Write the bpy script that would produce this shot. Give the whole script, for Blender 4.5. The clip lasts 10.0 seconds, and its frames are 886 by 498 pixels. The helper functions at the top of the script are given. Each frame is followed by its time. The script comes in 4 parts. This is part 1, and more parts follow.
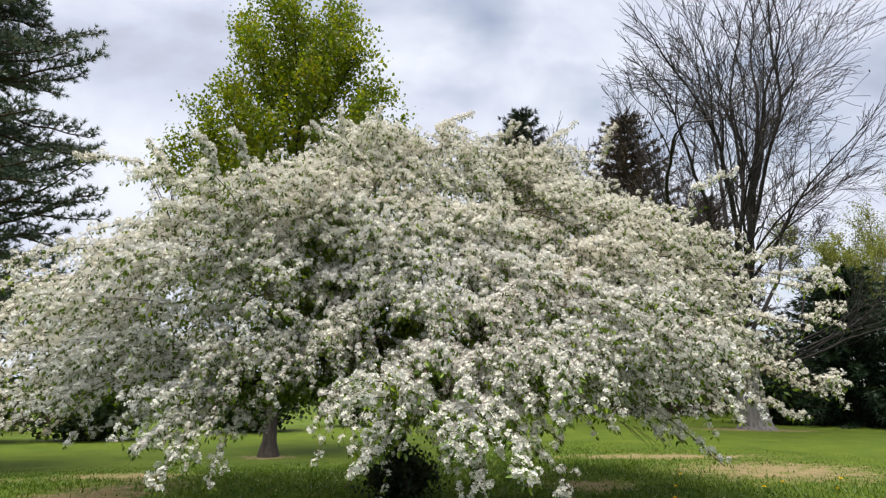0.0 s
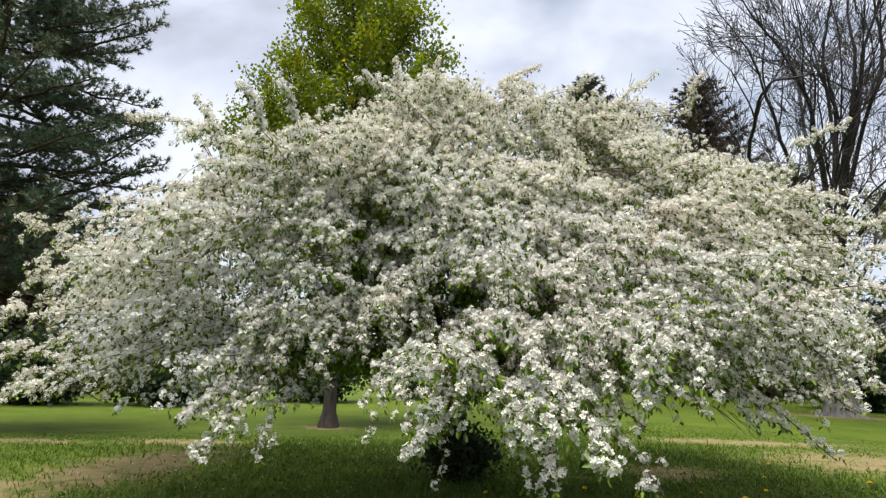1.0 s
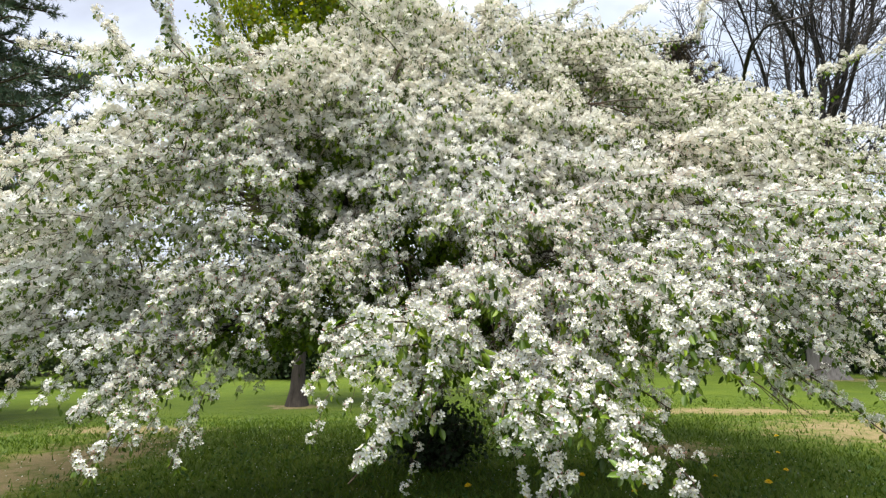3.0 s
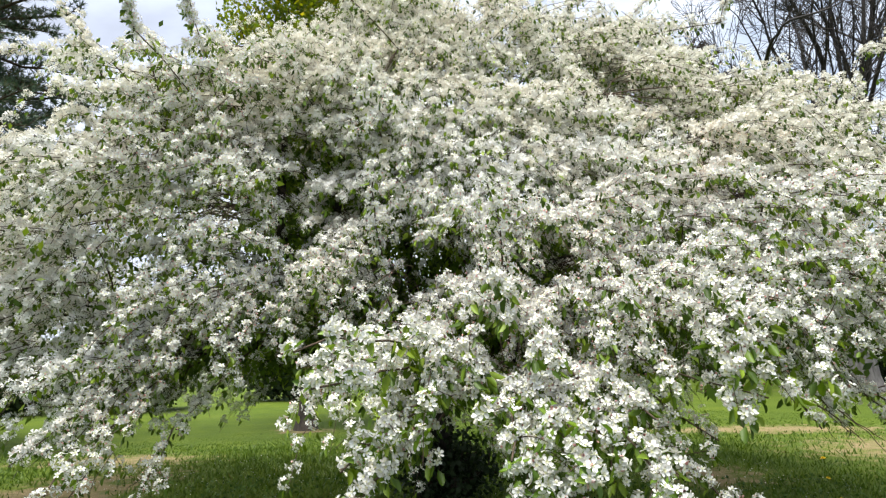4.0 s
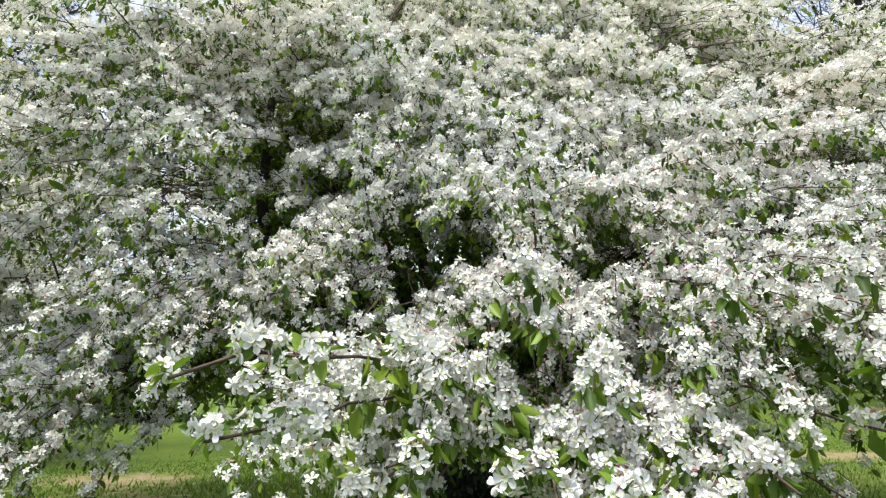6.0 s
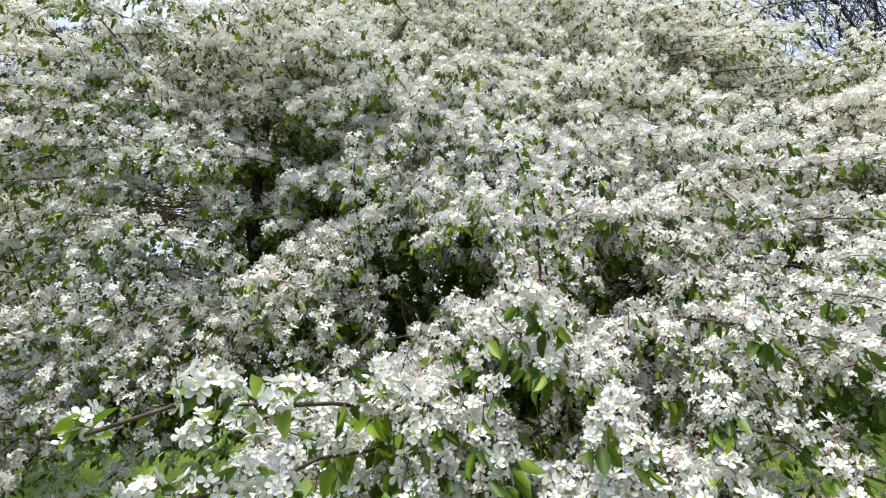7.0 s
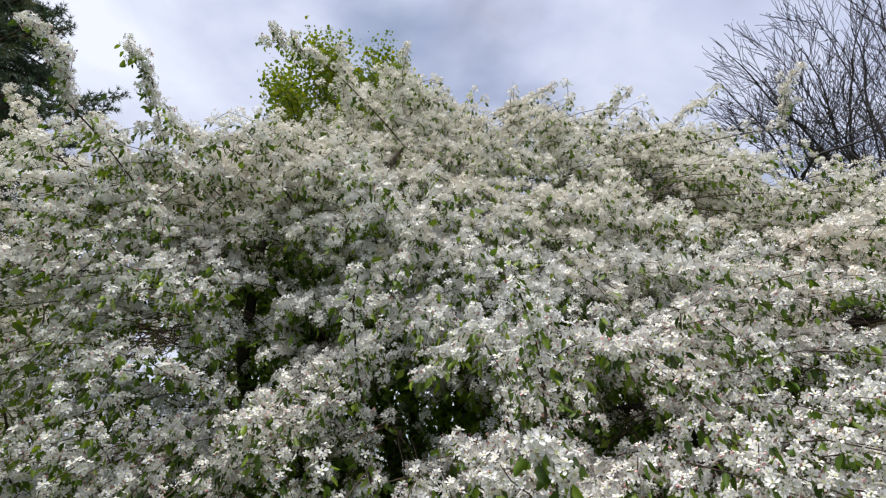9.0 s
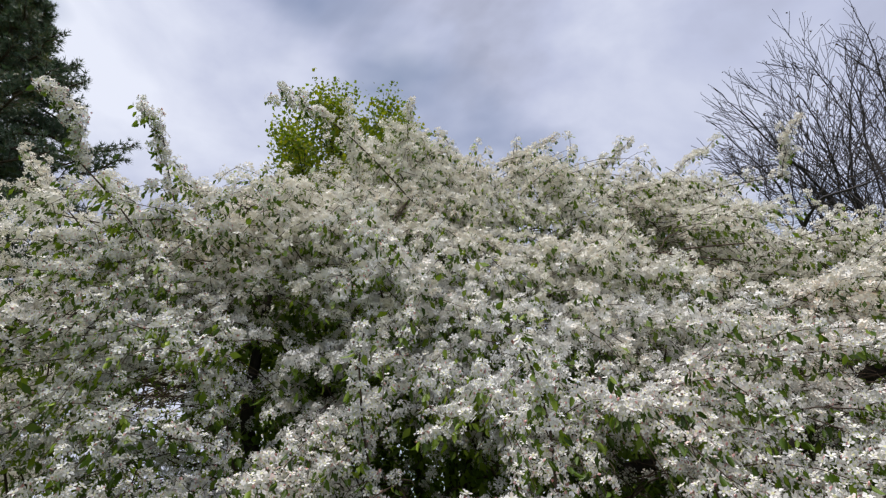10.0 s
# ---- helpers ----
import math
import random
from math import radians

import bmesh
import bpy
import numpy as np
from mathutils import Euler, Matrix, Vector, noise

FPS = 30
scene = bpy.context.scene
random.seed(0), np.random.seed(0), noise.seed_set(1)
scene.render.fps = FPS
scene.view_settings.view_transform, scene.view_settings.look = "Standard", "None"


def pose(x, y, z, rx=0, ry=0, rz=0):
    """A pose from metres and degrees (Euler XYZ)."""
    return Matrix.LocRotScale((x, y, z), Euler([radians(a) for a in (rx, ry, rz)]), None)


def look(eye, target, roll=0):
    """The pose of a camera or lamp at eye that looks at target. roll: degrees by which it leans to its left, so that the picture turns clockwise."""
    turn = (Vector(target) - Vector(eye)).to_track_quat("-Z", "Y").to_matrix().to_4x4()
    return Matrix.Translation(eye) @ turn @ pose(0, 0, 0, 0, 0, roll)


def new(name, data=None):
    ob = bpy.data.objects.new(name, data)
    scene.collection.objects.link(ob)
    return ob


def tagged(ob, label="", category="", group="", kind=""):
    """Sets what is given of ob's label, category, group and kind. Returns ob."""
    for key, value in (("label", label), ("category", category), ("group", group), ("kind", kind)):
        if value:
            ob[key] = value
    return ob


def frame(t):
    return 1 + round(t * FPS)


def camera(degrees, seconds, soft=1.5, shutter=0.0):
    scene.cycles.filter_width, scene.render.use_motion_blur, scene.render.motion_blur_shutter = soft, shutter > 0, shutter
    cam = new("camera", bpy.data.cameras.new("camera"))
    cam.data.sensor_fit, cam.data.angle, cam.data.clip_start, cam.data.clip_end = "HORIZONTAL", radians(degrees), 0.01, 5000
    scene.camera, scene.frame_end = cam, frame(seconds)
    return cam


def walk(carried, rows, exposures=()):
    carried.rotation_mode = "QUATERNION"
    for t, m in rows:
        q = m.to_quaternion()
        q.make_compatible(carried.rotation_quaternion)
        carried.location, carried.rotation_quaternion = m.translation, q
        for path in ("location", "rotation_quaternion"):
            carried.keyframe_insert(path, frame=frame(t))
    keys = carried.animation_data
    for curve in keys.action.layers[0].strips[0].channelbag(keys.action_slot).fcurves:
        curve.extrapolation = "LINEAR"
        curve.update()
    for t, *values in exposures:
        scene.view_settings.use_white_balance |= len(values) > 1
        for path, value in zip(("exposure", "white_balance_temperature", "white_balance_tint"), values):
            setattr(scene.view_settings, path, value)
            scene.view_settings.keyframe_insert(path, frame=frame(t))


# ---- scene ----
cam = camera(73.8, 10.0, soft=1.25)
METRES, EYE, TILT, LEAN, TURN = 3.7, 1.5, 13.0, 0.0, 0.0
ROWS = [
    (0.0, 0.0, 0.0, 0.0, 0.0, 0.0, 0.0),
    (0.5, 0.0025, 0.0829, -0.019, 3.49, -0.74, -0.14),
    (1.0, -0.0109, 0.1572, -0.0417, 5.83, -2.28, -0.07),
    (1.5, -0.0218, 0.2226, -0.058, 4.92, -3.83, -0.06),
    (2.0, -0.0169, 0.2993, -0.0802, 4.12, -5.78, 0.05),
    (2.5, -0.0126, 0.3742, -0.0957, 3.53, -6.99, 0.11),
    (3.0, -0.0263, 0.4549, -0.1107, 3.42, -5.01, 0.8),
    (4.5, -0.0042, 0.6747, -0.1559, 5.56, -3.26, 2.69),
    (5.0, -0.014, 0.7415, -0.1681, 6.34, -3.21, 2.84),
    (5.5, -0.0125, 0.7994, -0.1803, 7.06, -2.86, 2.79),
    (7.0, -0.0113, 0.9075, -0.1914, 7.9, 0.43, 1.41),
    (7.5, -0.0207, 0.9118, -0.1822, 7.13, 3.18, 1.16),
    (8.0, -0.0224, 0.9114, -0.1773, 6.47, 5.71, 0.89),
    (8.5, -0.0252, 0.9073, -0.1675, 6.21, 7.86, 0.72),
    (9.0, -0.027, 0.9021, -0.1553, 6.42, 10.17, 1.33),
    (9.5, -0.0257, 0.8973, -0.1457, 6.85, 12.4, 1.88),
    (10.0, -0.0268, 0.8963, -0.14, 6.98, 14.39, 1.65),
]
walk(cam, [(t, pose(0, 0, EYE, TILT, LEAN, TURN) @ pose(METRES * x, METRES * y, METRES * z, 90 + pitch, roll, yaw)) for t, x, y, z, yaw, pitch, roll in ROWS], [(0.0, 0.93, 7000, 7), (2.5, 1.28, 6950, 4), (5.0, 1.34, 6600, 4), (7.5, 1.18, 6350, 7), (10.0, 0.58, 6600, 11)])

# ---- sky and sun: a bright broken overcast ----
SUN_EL, SUN_AZ = radians(77), radians(215)
sky_world = bpy.data.worlds.new("sky")
scene.world = sky_world
sky_world.use_nodes = True
wt = sky_world.node_tree
wt.nodes.clear()


def wnode(kind, **inputs):
    n = wt.nodes.new(kind)
    for k, v in inputs.items():
        n.inputs[k].default_value = v
    return n


w_out = wnode("ShaderNodeOutputWorld")
w_bg = wnode("ShaderNodeBackground", Strength=0.74)
w_sky = wt.nodes.new("ShaderNodeTexSky")
w_sky.sky_type = "NISHITA"
w_sky.sun_disc = False
w_sky.sun_elevation, w_sky.sun_rotation = SUN_EL, SUN_AZ
w_skyscale = wt.nodes.new("ShaderNodeVectorMath")
w_skyscale.operation = "SCALE"
w_skyscale.inputs["Scale"].default_value = 0.10
w_tc = wt.nodes.new("ShaderNodeTexCoord")
w_map = wt.nodes.new("ShaderNodeMapping")
w_map.inputs["Scale"].default_value = (1.0, 1.0, 1.9)
w_map.inputs["Location"].default_value = (2.3, 0.88, 1.4)
w_big = wnode("ShaderNodeTexNoise", Scale=1.9, Detail=6.0, Roughness=0.52, Distortion=0.35)
w_small = wnode("ShaderNodeTexNoise", Scale=2.6, Detail=4.0, Roughness=0.45, Distortion=0.1)
w_cover = wt.nodes.new("ShaderNodeValToRGB")
w_cover.color_ramp.elements[0].position, w_cover.color_ramp.elements[0].color = 0.24, (0, 0, 0, 1)
w_cover.color_ramp.elements[1].position, w_cover.color_ramp.elements[1].color = 0.46, (1, 1, 1, 1)
w_tone = wt.nodes.new("ShaderNodeValToRGB")
w_tone.color_ramp.elements[0].position, w_tone.color_ramp.elements[0].color = 0.32, (0.72, 0.765, 0.885, 1)
w_tone.color_ramp.elements[1].position, w_tone.color_ramp.elements[1].color = 0.72, (0.25, 0.265, 0.335, 1)
e = w_tone.color_ramp.elements.new(0.52)
e.color = (0.47, 0.515, 0.68, 1)
w_mix = wt.nodes.new("ShaderNodeMix")
w_mix.data_type = "RGBA"
lk = wt.links.new
lk(w_tc.outputs["Generated"], w_map.inputs["Vector"])
lk(w_map.outputs["Vector"], w_big.inputs["Vector"])
lk(w_map.outputs["Vector"], w_small.inputs["Vector"])
lk(w_big.outputs["Fac"], w_tone.inputs["Fac"])
lk(w_small.outputs["Fac"], w_cover.inputs["Fac"])
lk(w_sky.outputs["Color"], w_skyscale.inputs[0])
lk(w_cover.outputs["Color"], w_mix.inputs["Factor"])
lk(w_skyscale.outputs["Vector"], w_mix.inputs["A"])
lk(w_tone.outputs["Color"], w_mix.inputs["B"])
lk(w_mix.outputs["Result"], w_bg.inputs["Color"])
lk(w_bg.outputs["Background"], w_out.inputs["Surface"])

sun_data = bpy.data.lights.new("sun", "SUN")
sun_data.energy, sun_data.angle, sun_data.color = 3.6, radians(36), (1.0, 0.975, 0.925)
sun = new("sun", sun_data)
sun.matrix_world = look((0, 0, 30), (0 - 30 * math.sin(SUN_AZ) / math.tan(SUN_EL), 0 - 30 * math.cos(SUN_AZ) / math.tan(SUN_EL), 0))

# ---- materials ----
def node_material(name):
    m = bpy.data.materials.new(name)
    m.use_nodes = True
    nt = m.node_tree
    nt.nodes.clear()
    return m, nt


def ramp(nt, stops):
    r = nt.nodes.new("ShaderNodeValToRGB")
    els = r.color_ramp.elements
    els[0].position, els[0].color = stops[0][0], (*stops[0][1], 1)
    els[1].position, els[1].color = stops[-1][0], (*stops[-1][1], 1)
    for p, c in stops[1:-1]:
        el = els.new(p)
        el.color = (*c, 1)
    return r


def noise_tex(nt, scale, detail=4.0, rough=0.55, coords=None, distortion=0.0):
    n = nt.nodes.new("ShaderNodeTexNoise")
    n.inputs["Scale"].default_value = scale
    n.inputs["Detail"].default_value = detail
    n.inputs["Roughness"].default_value = rough
    n.inputs["Distortion"].default_value = distortion
    if coords is not None:
        nt.links.new(coords, n.inputs["Vector"])
    return n


def foliage(name, stops, rough=0.5, translucent=0.35, through_tint=(1.0, 1.0, 0.6), gloss=0.3, single=False):
    """Thin leaves or petals: colour varies from piece to piece and over the crown; some light passes through."""
    m, nt = node_material(name)
    geo = nt.nodes.new("ShaderNodeNewGeometry")
    tc = nt.nodes.new("ShaderNodeTexCoord")
    big = noise_tex(nt, 1.3, 3.0, 0.5, tc.outputs["Object"])
    add = nt.nodes.new("ShaderNodeMath")
    add.operation = "MULTIPLY_ADD"
    add.inputs[1].default_value = 0.7
    off = nt.nodes.new("ShaderNodeMath")
    off.operation = "MULTIPLY_ADD"
    off.inputs[1].default_value, off.inputs[2].default_value = 0.9, -0.30
    nt.links.new(big.outputs["Fac"], off.inputs[0])
    each = nt.nodes.new("ShaderNodeObjectInfo")
    nt.links.new(each.outputs["Random"] if single else geo.outputs["Random Per Island"], add.inputs[0])
    nt.links.new(off.outputs[0], add.inputs[2])
    col = ramp(nt, stops)
    nt.links.new(add.outputs[0], col.inputs["Fac"])
    p = nt.nodes.new("ShaderNodeBsdfPrincipled")
    p.inputs["Roughness"].default_value = rough
    p.inputs["Specular IOR Level"].default_value = gloss
    nt.links.new(col.outputs["Color"], p.inputs["Base Color"])
    out = nt.nodes.new("ShaderNodeOutputMaterial")
    tr = nt.nodes.new("ShaderNodeBsdfTranslucent")
    tint = nt.nodes.new("ShaderNodeMix")
    tint.data_type, tint.blend_type = "RGBA", "MULTIPLY"
    tint.inputs["Factor"].default_value = 1.0
    tint.inputs["B"].default_value = (*through_tint, 1)
    nt.links.new(col.outputs["Color"], tint.inputs["A"])
    nt.links.new(tint.outputs["Result"], tr.inputs["Color"])
    mix = nt.nodes.new("ShaderNodeMixShader")
    mix.inputs[0].default_value = translucent
    nt.links.new(p.outputs[0], mix.inputs[1])
    nt.links.new(tr.outputs[0], mix.inputs[2])
    nt.links.new(mix.outputs[0], out.inputs["Surface"])
    return m


def bark(name, dark, light, scale=14.0, stretch=0.25, bump=0.6):
    """Furrowed bark: long streaks, lichen-pale patches, fine relief."""
    m, nt = node_material(name)
    tc = nt.nodes.new("ShaderNodeTexCoord")
    mp = nt.nodes.new("ShaderNodeMapping")
    mp.inputs["Scale"].default_value = (1.0, 1.0, stretch)
    nt.links.new(tc.outputs["Object"], mp.inputs["Vector"])
    fine = noise_tex(nt, scale, 6.0, 0.65, mp.outputs["Vector"], 0.4)
    patch = noise_tex(nt, 2.2, 3.0, 0.5, tc.outputs["Object"])
    both = nt.nodes.new("ShaderNodeMath")
    both.operation = "MULTIPLY_ADD"
    both.inputs[1].default_value = 0.75
    half = nt.nodes.new("ShaderNodeMath")
    half.operation = "MULTIPLY"
    half.inputs[1].default_value = 0.25
    nt.links.new(patch.outputs["Fac"], half.inputs[0])
    nt.links.new(fine.outputs["Fac"], both.inputs[0])
    nt.links.new(half.outputs[0], both.inputs[2])
    col = ramp(nt, [(0.32, dark), (0.68, light)])
    nt.links.new(both.outputs[0], col.inputs["Fac"])
    p = nt.nodes.new("ShaderNodeBsdfPrincipled")
    p.inputs["Roughness"].default_value = 0.85
    p.inputs["Specular IOR Level"].default_value = 0.2
    nt.links.new(col.outputs["Color"], p.inputs["Base Color"])
    b = nt.nodes.new("ShaderNodeBump")
    b.inputs["Strength"].default_value = bump
    b.inputs["Distance"].default_value = 0.02
    nt.links.new(fine.outputs["Fac"], b.inputs["Height"])
    nt.links.new(b.outputs["Normal"], p.inputs["Normal"])
    out = nt.nodes.new("ShaderNodeOutputMaterial")
    nt.links.new(p.outputs[0], out.inputs["Surface"])
    return m


PETAL = foliage("petal_white", [(0.0, (0.76, 0.56, 0.53)), (0.10, (0.70, 0.655, 0.61)), (0.42, (0.705, 0.695, 0.675)), (1.0, (0.71, 0.715, 0.73))], 0.6, 0.24, (1.0, 0.99, 0.96), 0.2)
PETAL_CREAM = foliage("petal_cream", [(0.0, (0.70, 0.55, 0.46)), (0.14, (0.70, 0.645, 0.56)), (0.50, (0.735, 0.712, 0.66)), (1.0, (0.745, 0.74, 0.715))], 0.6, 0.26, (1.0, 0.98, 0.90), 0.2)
BUD = foliage("bud_pink", [(0.0, (0.70, 0.34, 0.32)), (1.0, (0.78, 0.56, 0.53))], 0.5, 0.2, (1, 0.8, 0.8))
STAMEN = foliage("stamen_yellow", [(0.0, (0.55, 0.54, 0.30)), (1.0, (0.66, 0.66, 0.48))], 0.6, 0.2)
CRAB_LEAF = foliage("crabapple_leaf", [(0.0, (0.022, 0.045, 0.006)), (0.5, (0.080, 0.140, 0.013)), (1.0, (0.27, 0.36, 0.034))], 0.45, 0.38, (1.1, 1.15, 0.45))
YOUNG_LEAF = foliage("young_crabapple_leaf", [(0.0, (0.055, 0.115, 0.013)), (0.5, (0.13, 0.22, 0.025)), (1.0, (0.26, 0.36, 0.042))], 0.42, 0.40, (1.1, 1.15, 0.45), 0.35, True)
MAPLE_LEAF = foliage("maple_leaf", [(0.0, (0.058, 0.105, 0.008)), (0.5, (0.135, 0.19, 0.012)), (0.85, (0.23, 0.235, 0.018)), (1.0, (0.32, 0.24, 0.03))], 0.5, 0.5, (1.2, 1.2, 0.4))
PINE_NEEDLE = foliage("pine_needle", [(0.0, (0.034, 0.062, 0.042)), (0.6, (0.080, 0.125, 0.085)), (1.0, (0.17, 0.14, 0.07))], 0.55, 0.15, (1, 1, 0.7))
SPRUCE_NEEDLE = foliage("spruce_needle", [(0.0, (0.010, 0.018, 0.011)), (0.6, (0.022, 0.040, 0.022)), (1.0, (0.042, 0.055, 0.028))], 0.6, 0.1)
BROWN_NEEDLE = foliage("larch_twig", [(0.0, (0.035, 0.027, 0.022)), (1.0, (0.12, 0.085, 0.06))], 0.7, 0.1)
BLUE_NEEDLE = foliage("hemlock_needle", [(0.0, (0.007, 0.018, 0.009)), (0.6, (0.015, 0.036, 0.016)), (1.0, (0.032, 0.062, 0.026))], 0.6, 0.15)
SPRING_LEAF = foliage("spring_leaf", [(0.0, (0.10, 0.13, 0.022)), (1.0, (0.28, 0.29, 0.052))], 0.5, 0.4)
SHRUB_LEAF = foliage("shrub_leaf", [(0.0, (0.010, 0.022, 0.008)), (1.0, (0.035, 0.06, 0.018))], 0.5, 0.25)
GRASS_BLADE = foliage("grass_blade", [(0.0, (0.042, 0.078, 0.010)), (0.55, (0.085, 0.145, 0.016)), (0.9, (0.14, 0.19, 0.024)), (1.0, (0.26, 0.21, 0.09))], 0.5, 0.3, (1.1, 1.15, 0.5))
WEED_LEAF = foliage("weed_leaf", [(0.0, (0.025, 0.06, 0.012)), (0.6, (0.05, 0.11, 0.018)), (1.0, (0.09, 0.16, 0.03))], 0.5, 0.25)
DANDELION = foliage("dandelion_yellow", [(0.0, (0.75, 0.48, 0.01)), (1.0, (0.85, 0.60, 0.02))], 0.6, 0.2)
CRAB_BARK = bark("crabapple_bark", (0.010, 0.0085, 0.0075), (0.050, 0.042, 0.036), 22.0, 0.3)
TWIG_BARK = bark("crabapple_twig", (0.026, 0.019, 0.014), (0.115, 0.080, 0.057), 40.0, 0.5, 0.3)
GREY_BARK = bark("grey_bark", (0.065, 0.058, 0.055), (0.26, 0.24, 0.23), 9.0, 0.2)
MAPLE_BARK = bark("maple_bark", (0.022, 0.018, 0.016), (0.095, 0.078, 0.068), 12.0, 0.2)
BARE_BARK = bark("bare_branch_bark", (0.013, 0.011, 0.012), (0.055, 0.047, 0.047), 9.0, 0.25)
PINE_BARK = bark("pine_bark", (0.022, 0.016, 0.013), (0.09, 0.066, 0.052), 9.0, 0.3)

# ---- mesh helpers ----
rng = np.random.default_rng(7)
UP = np.array((0.0, 0.0, 1.0))


def reseed(n):
    """Starts the random numbers afresh, so that each thing keeps its shape when another changes."""
    global rng
    rng = np.random.default_rng(n)


def unit(v):
    v = np.asarray(v, float)
    return v / np.maximum(np.linalg.norm(v, axis=-1, keepdims=True), 1e-9)


def mesh_of(name, verts, faces, mats, slot=None, smooth=False):
    """A mesh from arrays: verts N x 3, faces K x 3 or K x 4, one material slot number a face."""
    me = bpy.data.meshes.new(name)
    verts, faces = np.asarray(verts, np.float32), np.asarray(faces, np.int32)
    k, n = faces.shape
    me.vertices.add(len(verts))
    me.vertices.foreach_set("co", verts.ravel())
    me.loops.add(k * n)
    me.loops.foreach_set("vertex_index", faces.ravel())
    me.polygons.add(k)
    me.polygons.foreach_set("loop_start", np.arange(0, k * n, n, dtype=np.int32))
    for m in mats:
        me.materials.append(m)
    if slot is not None:
        me.polygons.foreach_set("material_index", np.asarray(slot, np.int32))
    if smooth:
        me.polygons.foreach_set("use_smooth", np.ones(k, bool))
    me.update(calc_edges=True)
    return me


def child(name, me, parent, label="", kind=""):
    ob = new(name, me)
    ob.parent = parent
    return tagged(ob, label, kind=kind)


def frames_along(axis, spin):
    """Rotation matrices whose z goes along each axis, turned by spin."""
    z = unit(axis)
    ref = np.where(np.abs(z[:, 2:3]) > 0.9, np.array([[1.0, 0, 0]]), np.array([[0, 0, 1.0]]))
    x = unit(np.cross(ref, z))
    y = np.cross(z, x)
    c, s = np.cos(spin)[:, None], np.sin(spin)[:, None]
    return np.stack((x * c + y * s, y * c - x * s, z), axis=2)


def strew(template, places, turns, sizes):
    """Copies of a template (verts, quads, slots) at many places, as one set of arrays."""
    v, f, s = template
    out = np.einsum("nij,vj->nvi", turns, v) * np.asarray(sizes)[:, None, None] + places[:, None, :]
    faces = (f[None] + (np.arange(len(places)) * len(v))[:, None, None]).reshape(-1, f.shape[1])
    return out.reshape(-1, 3), faces, np.tile(s, len(places))


def gather(sets):
    vs, fs, ss, base = [], [], [], 0
    for v, f, s in sets:
        vs.append(v), fs.append(f + base), ss.append(s)
        base += len(v)
    return np.vstack(vs), np.vstack(fs), np.concatenate(ss)


def tubes(paths, sides=5):
    """Tapered tubes along polylines: each path is (points M x 3, radii M)."""
    vs, fs, base = [], [], 0
    ring = np.arange(sides) * 2 * math.pi / sides
    cs = np.stack((np.cos(ring), np.sin(ring)), 1)
    nxt = np.roll(np.arange(sides), -1)
    for pts, rad in paths:
        pts = np.asarray(pts, float)
        m = len(pts)
        tan = np.gradient(pts, axis=0)
        fr = frames_along(tan, np.zeros(m))
        for i in range(1, m):
            if np.dot(fr[i, :, 0], fr[i - 1, :, 0]) < 0.3:
                x = fr[i - 1, :, 0] - fr[i, :, 2] * np.dot(fr[i - 1, :, 0], fr[i, :, 2])
                x /= max(np.linalg.norm(x), 1e-9)
                fr[i, :, 0], fr[i, :, 1] = x, np.cross(fr[i, :, 2], x)
        off = cs[None, :, 0:1] * fr[:, None, :, 0] + cs[None, :, 1:2] * fr[:, None, :, 1]
        v = pts[:, None] + off * np.asarray(rad)[:, None, None]
        vs.append(v.reshape(-1, 3))
        i = np.arange(m - 1)[:, None] * sides
        a = np.arange(sides)[None]
        fs.append(np.stack((i + a, i + nxt[None], i + sides + nxt[None], i + sides + a), 2).reshape(-1, 4) + base)
        base += m * sides
    return np.vstack(vs), np.vstack(fs)


def tube_part(name, paths, material, parent, sides=5, label="", kind=""):
    v, f = tubes(paths, sides)
    return child(name, mesh_of(name, v, f, [material], smooth=True), parent, label, kind)


def bend(p0, p1, p2, n):
    t = np.linspace(0, 1, n)[:, None]
    return (1 - t) ** 2 * np.asarray(p0) + 2 * t * (1 - t) * np.asarray(p1) + t ** 2 * np.asarray(p2)


def wobble(pts, size):
    """Crooks a line a little, more in its middle."""
    n = len(pts)
    w = np.cumsum(rng.normal(0, 1, (n, 3)), axis=0)
    w -= np.linspace(0, 1, n)[:, None] * w[-1]
    return pts + w * size / math.sqrt(n)


def leaf_shape(length, width, fold=0.25, curl=0.1):
    """A leaf folded along its midrib, growing along +z from its stalk."""
    v = np.array([(0, 0, 0), (width * 0.5, fold * width * 0.5, length * 0.35), (width * 0.36, fold * width * 0.4 - curl * length * 0.4, length * 0.75), (0, -curl * length, length),
                  (-width * 0.36, fold * width * 0.4 - curl * length * 0.4, length * 0.75), (-width * 0.5, fold * width * 0.5, length * 0.35)])
    return v, np.array([(0, 1, 2, 3), (0, 3, 4, 5)])


